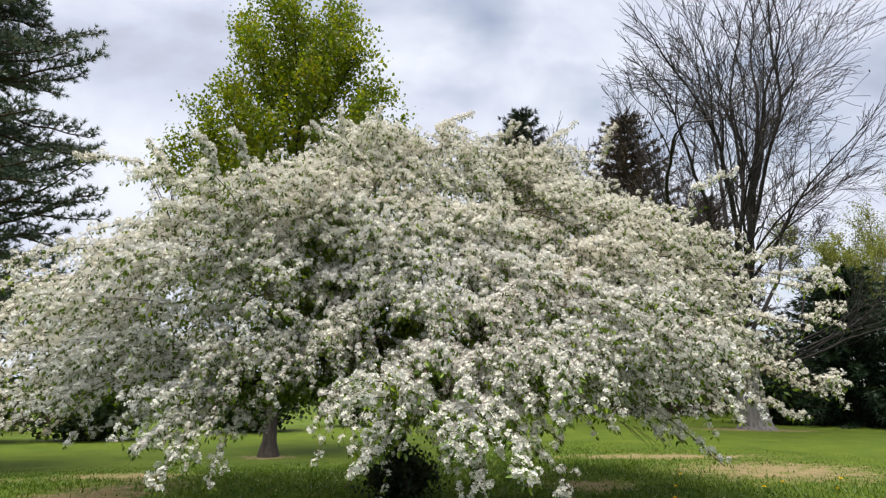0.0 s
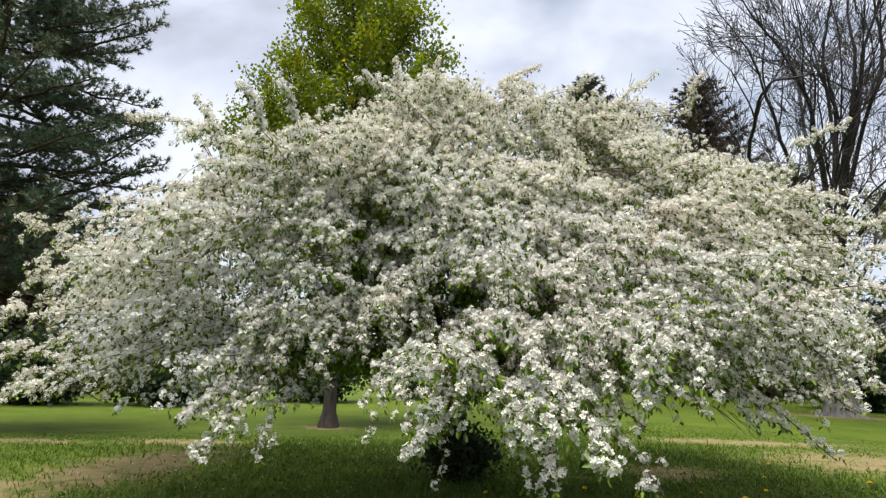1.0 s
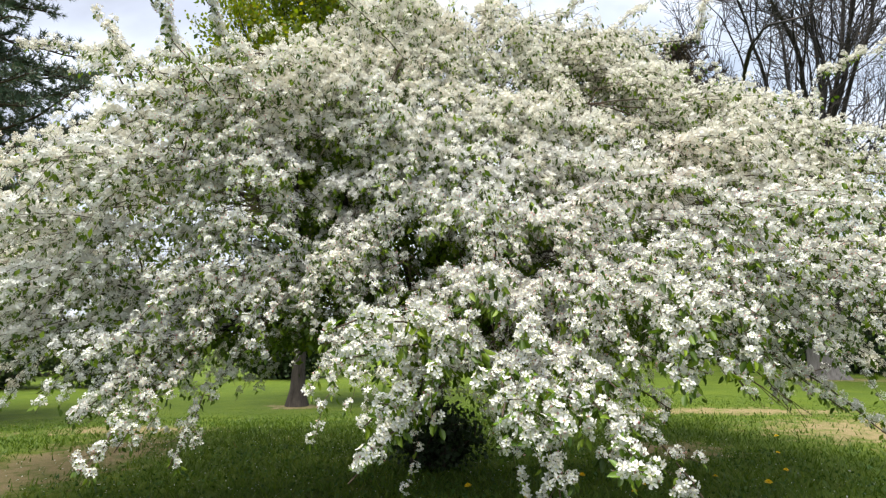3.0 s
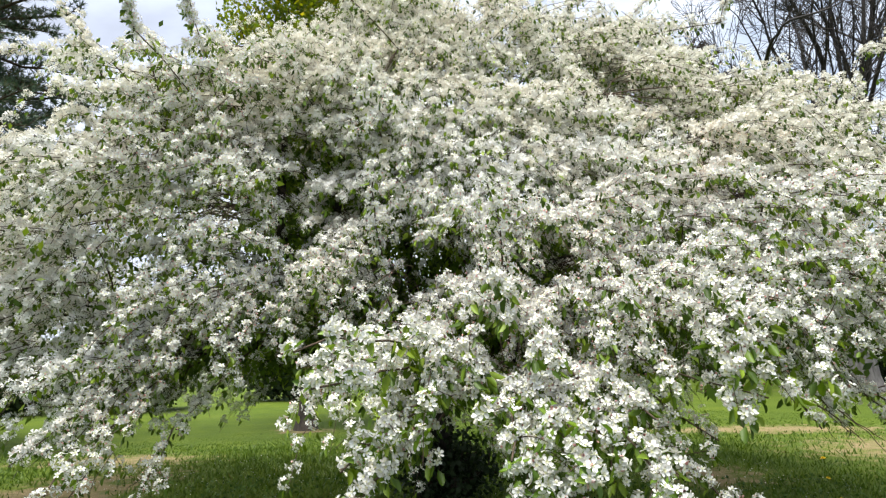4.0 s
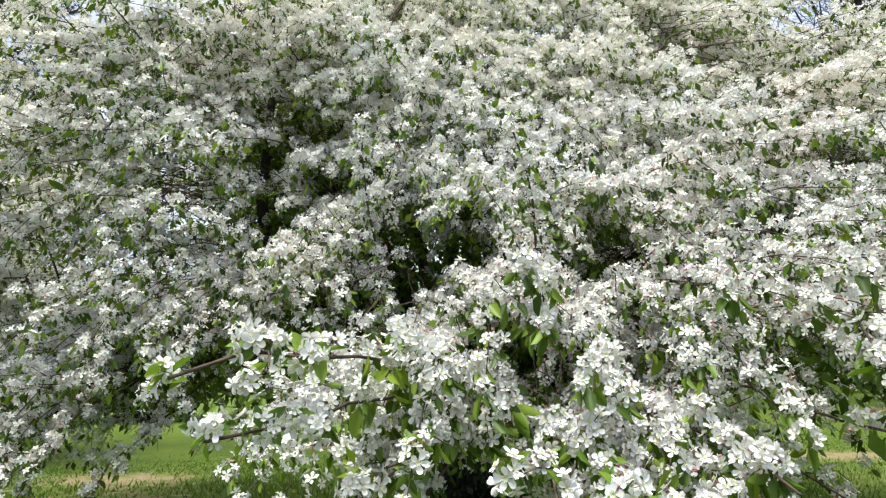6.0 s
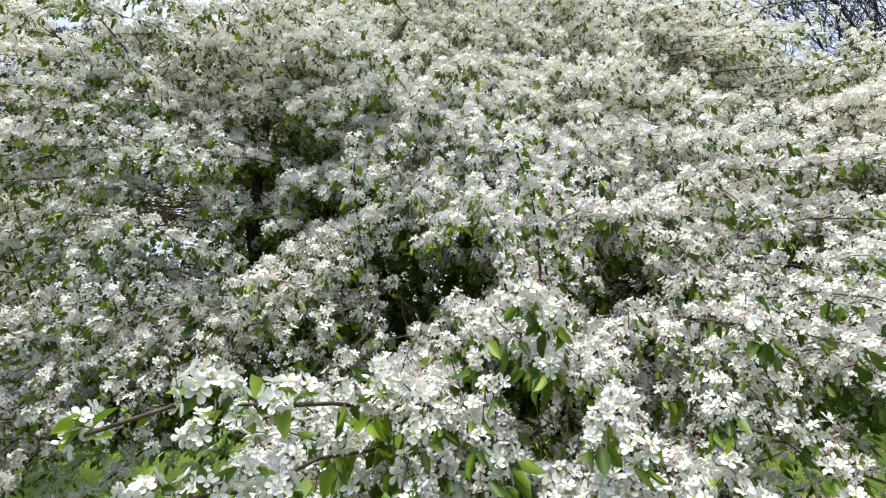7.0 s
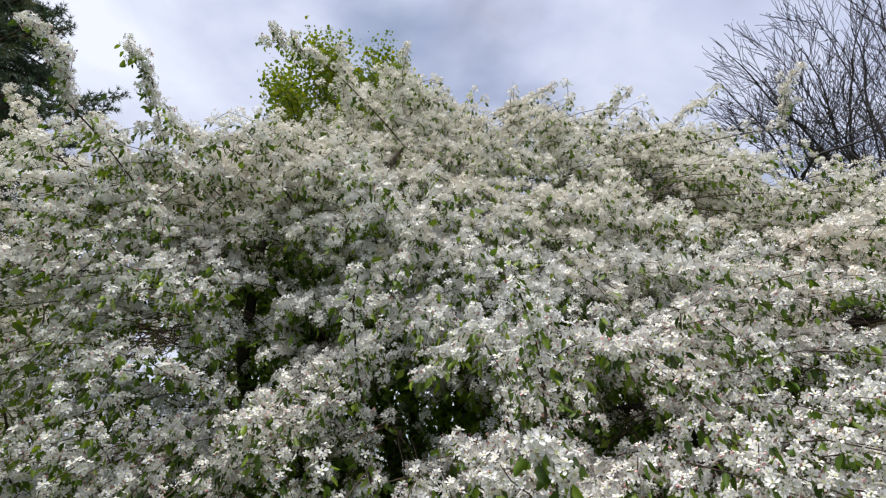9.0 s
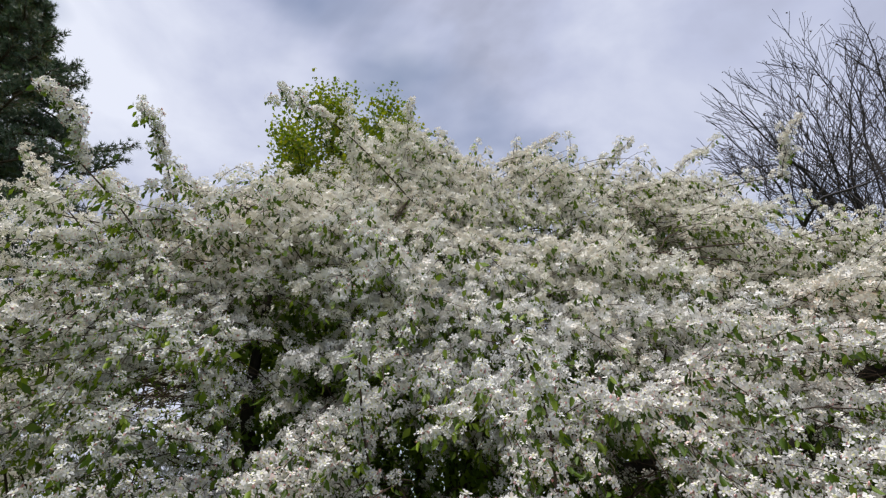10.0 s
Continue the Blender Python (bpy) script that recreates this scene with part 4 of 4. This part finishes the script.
# boughs reaching out at the sides
for x, y, z in ((-5.35, 6.8, 2.9), (-5.5, 7.2, 2.4), (-5.6, 7.5, 2.0), (-5.2, 6.6, 1.9), (-5.0, 6.4, 1.5), (-5.6, 8.0, 2.75), (-5.3, 7.0, 1.2), (-4.6, 6.2, 1.1), (4.1, 6.6, 2.2), (4.4, 6.9, 2.7), (4.0, 6.4, 1.5), (-2.2, 6.3, 3.5), (-2.7, 6.4, 3.4), (-1.8, 6.4, 3.5), (-2.4, 6.1, 3.25), (-3.0, 6.2, 3.25),
                (-2.0, 6.2, 3.72), (-2.5, 6.1, 3.65), (-3.0, 6.3, 3.8), (-3.3, 6.6, 3.95), (-2.7, 6.6, 3.95), (-1.6, 6.3, 3.65), (-3.6, 6.9, 4.0), (-2.2, 6.8, 4.05)):
    bough(at_world(x, y, z), droop=0.1, arch=0.15, side_len=0.45, bare=0.12)
    mound(at_world(x, y, z), unit(at_world(x, y, 0) + UP * 0.8), 5, 0.34, 0.07)
# the bough nearest to the path, and its neighbours
for x, y, z, thick_set in ((-0.74, 4.32, 1.49, 0.55), (-0.38, 4.66, 1.27, 0.6), (0.16, 4.70, 1.18, 0.8), (0.58, 4.78, 1.20, 0.8), (0.25, 4.40, 1.02, 0.8), (1.1, 4.98, 1.26, 0.8),
                           (0.0, 4.46, 1.10, 0.7), (-0.64, 4.58, 1.04, 0.7), (-0.70, 4.40, 1.36, 0.7)):
    bough(at_world(x, y, z), droop=0.0, arch=0.06, start=at_world(0.08 + 0.4 * x, 5.6, 1.40), side_len=0.26, bare=0.25, thick=0.006, dense=thick_set)

reseed(72)
# long shoots standing clear of the crown: tip and foot
WANDS = [
    ((-1.45, 5.95, 4.29), (-1.16, 6.20, 4.18)),
    ((-1.29, 6.80, 4.90), (-1.23, 7.05, 4.25)),
    ((-0.80, 6.90, 4.96), (-0.96, 7.15, 4.46)),
    ((0.46, 8.30, 5.57), (-0.02, 8.55, 5.45)),
    ((0.42, 8.30, 5.20), (-0.11, 8.55, 5.46)),
    ((1.15, 8.10, 5.31), (0.79, 8.35, 5.01)),
    ((2.01, 8.30, 5.40), (1.54, 8.55, 5.04)),
    ((-2.24, 5.84, 4.16), (-2.12, 6.09, 3.82)),
    ((-2.46, 5.41, 3.95), (-2.30, 5.66, 3.58)),
    ((-4.67, 7.00, 4.33), (-3.93, 7.25, 4.30)),
    ((-3.32, 6.20, 4.22), (-3.20, 6.45, 3.91)),
    ((5.15, 7.60, 2.96), (4.47, 7.85, 2.94)),
    ((4.80, 7.80, 3.31), (4.30, 8.05, 3.22)),
    ((3.88, 6.50, 1.19), (3.42, 6.75, 1.30)),
    ((4.02, 7.60, 4.37), (3.48, 7.85, 4.17)),
    ((2.40, 7.60, 5.02), (2.25, 7.85, 4.59)),
    ((3.92, 6.60, 1.51), (3.52, 6.85, 1.76)),
]
first_wand_spot = len(spot)
spray_lines = [l for l in spray_lines if hollow_gap(l[0][-1:])[0] > 0.9 or l[0][-1, 2] < 2.6]
for tip, foot in WANDS:
    tip, foot = at_world(*tip), at_world(*foot)
    w = tip - foot
    heel = holds[int(np.argmin(np.linalg.norm(holds - (foot - w * 0.5 - UP * 0.25), axis=1)))]
    line = np.vstack((bend(heel, (heel + foot) / 2 + UP * 0.05, foot, 5)[:-1], wobble(bend(foot, foot + w * 0.45 + UP * 0.04, tip, 10), 0.05)))
    bough_lines.append((line, np.linspace(0.0055, 0.002, len(line))))
    for _ in range(3):
        flowers_along(line[4:], 0.064, 0.0, 0.8, 0.3, False)
    flowers_along(line[:5], 0.10, 0.0, 0.9)
    for q in (2, 3, 4, 6, 8, 10):
        spray(line[q], unit(w) + rng.normal(0, 0.5, 3), 0.14, 0.2, 0.06)
for x, y, z in ((-0.06, 5.30, 2.34), (1.95, 6.3, 2.6), (-0.75, 5.75, 2.6)):
    tip = at_world(x, y, z)
    bough(tip, droop=0.0, arch=0.02, start=tip - np.array((-0.1, -0.2, 0.9)), side_len=0.12, bare=0.0, dense=1.25, thick=0.008)

# bare drooping twigs under the low boughs
for k in range(5):
    p = at_world(1.62 + 0.05 * k, 5.75 + 0.05 * (k % 3), 1.20 - 0.02 * k)
    spray_lines.append((wobble(bend(p, p + np.array((0.08, -0.02, -0.07)), p + np.array((0.20, -0.05, -0.17 - 0.02 * (k % 4))), 6), 0.02), np.linspace(0.004, 0.0018, 6)))

for b_line, b_rad in bough_lines:
    tube_part("bough", [(b_line, b_rad)], CRAB_BARK if b_rad[0] > 0.0105 else TWIG_BARK, crab, 5)
tube_part("twigs", spray_lines, TWIG_BARK, crab, 3, kind="stuff")


reseed(73)
# flowers: five notched petals round a tuft of stamens
def petal(a, size, fine):
    """One petal, pointing along angle a."""
    c, s = math.cos(a), math.sin(a)
    if fine == 2:
        rows = ((0.10, 0.03, 0.02), (0.36, 0.20, 0.05), (0.66, 0.32, 0.10), (0.90, 0.25, 0.15), (1.0, 0.08, 0.17))
        v = []
        for r, w, z in rows:
            v += [(r, -w, z + 0.05), (r, 0, z - 0.02), (r, w, z + 0.05)]
        f = [(3 * i + j, 3 * i + 3 + j, 3 * i + 4 + j, 3 * i + 1 + j) for i in range(4) for j in range(2)]
    elif fine == 1:
        v = [(0.04, 0, 0), (0.64, -0.29, 0.15), (1.03, 0, 0.16), (0.64, 0.29, 0.15)]
        f = [(0, 1, 2, 3)]
    else:
        v = [(0.0, 0, 0), (0.98, -0.36, 0.18), (0.98, 0.36, 0.18)]
        f = [(0, 1, 2)]
    v = np.array(v) * size
    return np.stack((v[:, 0] * c - v[:, 1] * s, v[:, 0] * s + v[:, 1] * c, v[:, 2]), 1), np.array(f)


def cluster(fine, variant, fewer=0):
    """A corymb of open flowers on short stalks, with a bud or two: verts, quads, slots (0 petal, 1 stamen, 2 bud, 3 leaf)."""
    r = np.random.default_rng(100 + variant)
    vs, fs, ss, base = [], [], [], 0
    count = (8, 9, 9, 8, 10, 9)[variant % 6] - fewer

    def put(v, f, slot):
        nonlocal base
        vs.append(v), fs.append(f + base), ss.append(np.full(len(f), slot))
        base += len(v)

    for k in range(count):
        a = k * 2.399 + r.uniform(-0.3, 0.3)
        tilt = 1.75 * math.sqrt((k + 0.3) / count) + r.uniform(-0.12, 0.12)
        d = np.array([math.sin(tilt) * math.cos(a), math.sin(tilt) * math.sin(a), math.cos(tilt)])
        at = d * r.uniform(0.013, 0.043)
        m = frames_along(d[None] + r.normal(0, 0.18, (1, 3)), np.array([r.uniform(0, 6.3)]))[0]
        size = (0.0225 if fine == 2 else 0.0195) * r.uniform(0.82, 1.12)
        cup = r.uniform(0.3, 2.3)
        for i in range(5):
            pv, pf = petal(i * 2 * math.pi / 5 + r.normal(0, 0.13), size * r.uniform(0.82, 1.08), fine)
            pv = pv * np.array((1, 1, cup * r.uniform(0.5, 1.5)))
            put(pv @ m.T + at, pf, 0)
        if fine == 1:
            q = size * 0.20
            put(np.array([(-q, -q, q), (q, -q, q), (q, q, q), (-q, q, q)]) @ m.T + at, np.array([(0, 1, 2, 3)]), 1)
        if fine == 2:
            for i in range(9):
                b = i * 2 * math.pi / 9
                e = np.array((0.30 * math.cos(b), 0.30 * math.sin(b), 0.34)) * size
                w = np.array((-math.sin(b), math.cos(b), 0)) * size * 0.035
                put(np.array([w * 0.5, -w * 0.5, e - w * 1.6, e + w * 1.6]) @ m.T + at, np.array([(0, 1, 2, 3)]), 1)
            st = np.array([(0.0012, 0, 0), (-0.0012, 0, 0), (-0.0012, 0, 1), (0.0012, 0, 1)])
            put(np.stack((st[:, 0] + at[0] * st[:, 2], st[:, 1] + at[1] * st[:, 2], at[2] * st[:, 2]), 1), np.array([(0, 1, 2, 3)]), 3)
    if fine:
        for k in range(1 + variant % 3):
            a = r.uniform(0, 6.3)
            c = np.array([math.cos(a) * 0.03, math.sin(a) * 0.03, r.uniform(0.0, 0.03)])
            box = np.array([(0, 0, -1.3), (1, 0, 0), (0, 1, 0), (-1, 0, 0), (0, -1, 0), (0, 0, 1.4)]) * 0.006 + c
            put(box, np.array([(0, 2, 5, 1), (0, 3, 5, 2), (0, 4, 5, 3), (0, 1, 5, 4)]), 2)
    return np.vstack(vs), np.vstack(fs), np.concatenate(ss)


spot, spot_axis, spot_size, spot_leafy = np.array(spot), np.array(spot_axis), np.array(spot_size), np.array(spot_leafy, bool)
# few flowers open in the shade inside the crown
depth = np.array([math.hypot(p[0], p[1]) / max(0.4, reach_of(math.atan2(p[0], -p[1]), max(0.7, p[2]))) for p in spot])
open_share = np.interp(depth, [0.45, 0.62, 0.80], [0.30, 0.52, 1.0])
in_shade = rng.uniform(0, 1, len(spot)) < open_share
room = np.interp(hollow_gap(spot), [0.6, 1.2], [0.05, 1.0])
room[first_wand_spot:] = 1.0
open_share = open_share * room
open_share = np.where((spot[:, 1] > 0.2) | (spot[:, 2] > 3.9) | (spot[:, 2] < 1.25), 1.0, open_share)
open_share = np.where(spot[:, 2] > 3.9, open_share * room, open_share)
open_share = np.where(spot[:, 1] > 0.8, open_share * 0.42, open_share)
spot_size = np.where(spot[:, 1] > 0.8, spot_size * 1.3, spot_size)
kept = rng.uniform(0, 1, len(spot)) < open_share
shaded = spot[~kept & ~in_shade & (spot[:, 1] < 0.8)]
spot, spot_axis, spot_size, spot_leafy = spot[kept], spot_axis[kept], spot_size[kept], spot_leafy[kept]
outward = spot * np.array((1, 1, 0.35))
spot_axis = unit(spot_axis + 0.40 * unit(outward))
world_y = spot[:, 1] + CRAB[1]
spin = rng.uniform(0, 6.3, len(spot))
turns = frames_along(spot_axis, spin)
kind_of = rng.integers(0, 6, len(spot))
order = np.argsort(world_y + 0.25 * np.abs(spot[:, 0] + CRAB[0]) * 1.0)
near = np.zeros(len(spot), bool)
near[order[:300]] = True
middle = (world_y < 6.15) & (np.abs(spot[:, 0] + CRAB[0]) < 2.6) & ~near
back = world_y > 8.9
far = ~back & ((spot[:, 2] > 3.7) | (np.abs(spot[:, 0]) > 3.6)) & ~near & ~middle
rest = ~near & ~middle & ~back & ~far
FLOWER_MATS = [PETAL, STAMEN, BUD, CRAB_LEAF]
CREAM_MATS = [PETAL_CREAM, STAMEN, BUD, CRAB_LEAF]
# the flowers on the upper and outer boughs get the cream petal colour
creamy = spot[:, 2] + 0.28 * np.abs(spot[:, 0]) + rng.normal(0, 0.45, len(spot)) > 3.3
for pick, fine, fewer, mats in ((middle, 1, 0, FLOWER_MATS), (rest & ~creamy, 0, 0, FLOWER_MATS), (rest & creamy, 0, 0, CREAM_MATS), (far, 0, 2, CREAM_MATS), (back, 0, 5, CREAM_MATS)):
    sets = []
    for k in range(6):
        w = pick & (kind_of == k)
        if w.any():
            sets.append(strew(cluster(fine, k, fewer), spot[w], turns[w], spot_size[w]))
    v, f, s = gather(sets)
    child("blossoms", mesh_of("blossoms", v, f, mats, s), crab, "dense clusters of white five-petalled blossom" if mats is FLOWER_MATS else "dense clusters of cream-white blossom", "stuff")
leafy_near = set(order[:70].tolist())
leaf_mesh = mesh_of("leaf", *leaf_shape(1.0, 0.46, 0.5, 0.18), [YOUNG_LEAF], smooth=True)
near_meshes = [mesh_of("blossom_cluster", *cluster(2, k)[:2], FLOWER_MATS, cluster(2, k)[2], smooth=True) for k in range(6)]
for i in np.flatnonzero(near):
    ob = child("blossom_cluster", near_meshes[kind_of[i]], crab)
    ob.matrix_basis = Matrix.Translation(spot[i]) @ Matrix(turns[i].tolist()).to_4x4() @ Matrix.Scale(float(spot_size[i]), 4)
    if i in leafy_near:
        for q in range(4):
            a = q * 1.7 + i
            lf = child("leaf", leaf_mesh, ob)
            lf.matrix_basis = Matrix.Translation((0.012 * math.cos(a), 0.012 * math.sin(a), -0.008)) @ Euler((radians(62 + 48 * ((q * 0.618 + i * 0.37) % 1.0)), 0, a)).to_matrix().to_4x4() @ Matrix.Scale(0.042 + 0.026 * ((q * 0.414 + i * 0.73) % 1.0), 4)

# leaves hanging in whorls under the clusters
def leaf_set(pick, per, template, lo, hi):
    pl, ax = np.repeat(spot[pick], per, axis=0), np.repeat(spot_axis[pick], per, axis=0)
    about = unit(rng.normal(0, 1, pl.shape) * np.array((1, 1, 0.3)) + 0.5 * unit(pl * np.array((1, 1, 0))))
    lp = pl + about * rng.uniform(0.008, 0.034, (len(pl), 1)) - UP * rng.uniform(0.012, 0.04, (len(pl), 1))
    la = about * 0.55 + rng.normal(0, 0.25, lp.shape) - UP * 0.9
    return strew((*template, np.zeros(len(template[1]), int)), lp, frames_along(la, rng.uniform(0, 6.3, len(lp))), rng.uniform(lo, hi, len(lp)))


def inner_leaves(count):
    """The shaded leaves inside the crown, along its twigs."""
    base = np.vstack([l for l, r in spray_lines] + [l[3:] for l, r in bough_lines])
    deep = base[rng.integers(0, len(base), count)]
    deep = deep * np.where(deep[:, 2:3] > 1.6, rng.uniform(0.45, 0.95, (count, 1)), 0.93) + rng.normal(0, 0.10, (count, 3))
    deep = np.vstack((deep[deep[:, 2] > 1.3], shaded, shaded + rng.normal(0, 0.04, shaded.shape)))
    wood = np.vstack([l[4:] for l, r in limb_lines + bough_lines])
    wood = wood[(wood[:, 1] < 1.2) & (wood[:, 2] > 1.35) & (wood[:, 2] < 3.3) & (np.hypot(wood[:, 0], wood[:, 1]) < 2.2)]
    deep = np.vstack((deep, wood[rng.integers(0, len(wood), 15000)] + rng.normal(0, 0.17, (15000, 3))))
    deep = deep[hollow_gap(deep) > 0.8]
    la = rng.normal(0, 0.8, deep.shape) - UP * 0.8
    return strew((*flat_leaf, np.zeros(1, int)), deep, frames_along(la, rng.uniform(0, 6.3, len(deep))), rng.uniform(0.05, 0.088, len(deep)))


flat_leaf = (np.array([(0, 0, 0), (0.25, 0.06, 0.5), (0, -0.08, 1.0), (-0.25, 0.06, 0.5)]), np.array([(0, 1, 2, 3)]))
v, f, s = gather([leaf_set(near & spot_leafy & ~np.isin(np.arange(len(spot)), order[:70]), 4, leaf_shape(1.0, 0.46, 0.5, 0.18), 0.045, 0.085), leaf_set(middle & spot_leafy, 3, leaf_shape(1.0, 0.46, 0.5, 0.18), 0.030, 0.058), leaf_set((rest | far) & spot_leafy, 2, flat_leaf, 0.034, 0.064), leaf_set(back & spot_leafy, 1, flat_leaf, 0.04, 0.07), inner_leaves(36000)])
child("leaves", mesh_of("leaves", v, f, [CRAB_LEAF]), crab, "small folded fresh green leaves", "stuff")

reseed(90)
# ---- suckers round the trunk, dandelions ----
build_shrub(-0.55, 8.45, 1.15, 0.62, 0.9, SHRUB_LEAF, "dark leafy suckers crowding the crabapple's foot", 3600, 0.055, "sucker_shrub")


def dandelion_mesh():
    vs, fs, ss, base = [], [], [], 0
    for ring, (count, r, z, tilt) in enumerate(((14, 0.021, 0.0, 0.2), (11, 0.015, 0.004, 0.6), (7, 0.009, 0.007, 1.0))):
        for k in range(count):
            a = k * 2 * math.pi / count + ring * 0.3
            d = np.array((math.cos(a), math.sin(a), 0))
            w = np.array((-d[1], d[0], 0)) * 0.0032
            tip = d * r + UP * (z + r * math.tan(tilt) * 0.4 + 0.05)
            foot = d * 0.002 + UP * (z * 0.4 + 0.05)
            vs += [foot - w * 0.4, foot + w * 0.4, tip + w, tip - w]
            fs.append((base, base + 1, base + 2, base + 3))
            ss.append(0)
            base += 4
    v, f = tubes([(np.array([(0, 0, -0.01), (0.003, 0, 0.025), (0, 0, 0.05)]), np.array([0.002, 0.002, 0.0025]))], 4)
    return mesh_of("flower_head", np.array(vs), np.array(fs), [DANDELION]), mesh_of("stem", v, f, [GRASS_BLADE])


head_mesh, stem_mesh = dandelion_mesh()
spots = [(3.5, 7.3), (2.2, 7.95), (1.28, 7.35), (3.05, 8.3), (5.1, 9.4), (1.95, 6.75), (2.6, 7.7), (1.42, 7.6), (4.6, 9.0), (5.6, 8.9), (0.3, 7.1), (-0.2, 7.4), (2.9, 6.9), (4.2, 7.9), (6.2, 9.8), (-2.6, 6.4), (3.9, 10.2), (0.9, 7.9), (5.0, 7.6), (3.4, 9.2)]
for x, y in spots:
    ob = new("dandelion")
    child("flower_head", head_mesh, ob)
    child("stem", stem_mesh, ob)
    ob.matrix_basis = pose(x, y, float(ground_height(x, y)), rng.uniform(-12, 12), rng.uniform(-12, 12), rng.uniform(0, 360)) @ Matrix.Scale(rng.uniform(1.25, 1.75), 4)
    tagged(ob, "yellow dandelion flower standing in the lawn", "flower", "dandelions in the lawn")


# ---- low weeds and fallen petals under the tree ----
def build_weeds():
    n = 15000
    x, y = rng.uniform(-4.6, 4.6, n), rng.uniform(3.8, 9.6, n)
    patch = np.array([noise.noise((px * 0.9, py * 0.9, 8.0)) for px, py in zip(x, y)])
    ok = (patch > rng.uniform(-0.45, 0.5, n)) & (rng.uniform(0, 1, n) > soil_amount(x, y) * 0.8)
    x, y = x[ok], y[ok]
    n = len(x)
    at = np.stack((x, y, ground_height(x, y) + rng.uniform(0.01, 0.035, n)), 1)
    ax = rng.normal(0, 1, (n, 3)) * np.array((1, 1, 0.35)) + UP * 0.25
    tpl = (np.array([(0, 0, 0), (0.33, 0.05, 0.55), (0, -0.08, 1.0), (-0.33, 0.05, 0.55)]), np.array([(0, 1, 2, 3)]), np.zeros(1, int))
    v, f, s = strew(tpl, at, frames_along(ax, rng.uniform(0, 6.3, n)), rng.uniform(0.02, 0.055, n))
    v[:, 2] = np.maximum(v[:, 2], 0.003)
    tagged(new("weeds", mesh_of("weeds", v, f, [WEED_LEAF])), "low broad-leaved green weeds in the shaded lawn", "weeds", kind="stuff")


build_weeds()


def build_fallen_petals():
    n = 2600
    a, r = rng.uniform(0, 6.3, n), 4.6 * np.sqrt(rng.uniform(0, 1, n))
    x, y = CRAB[0] + r * np.sin(a), CRAB[1] - 0.6 - r * np.cos(a)
    at = np.stack((x, y, ground_height(x, y) + rng.uniform(0.008, 0.03, n)), 1)
    v, f, s = strew((*petal(0.0, 1.0, 1), np.zeros(1, int)), at, frames_along(rng.normal(0, 0.5, (n, 3)) + UP, rng.uniform(0, 6.3, n)), rng.uniform(0.012, 0.022, n))
    tagged(new("fallen_petals", mesh_of("fallen_petals", v, f, [PETAL])), "white petals fallen on the grass under the tree", "petals", kind="stuff")


build_fallen_petals()
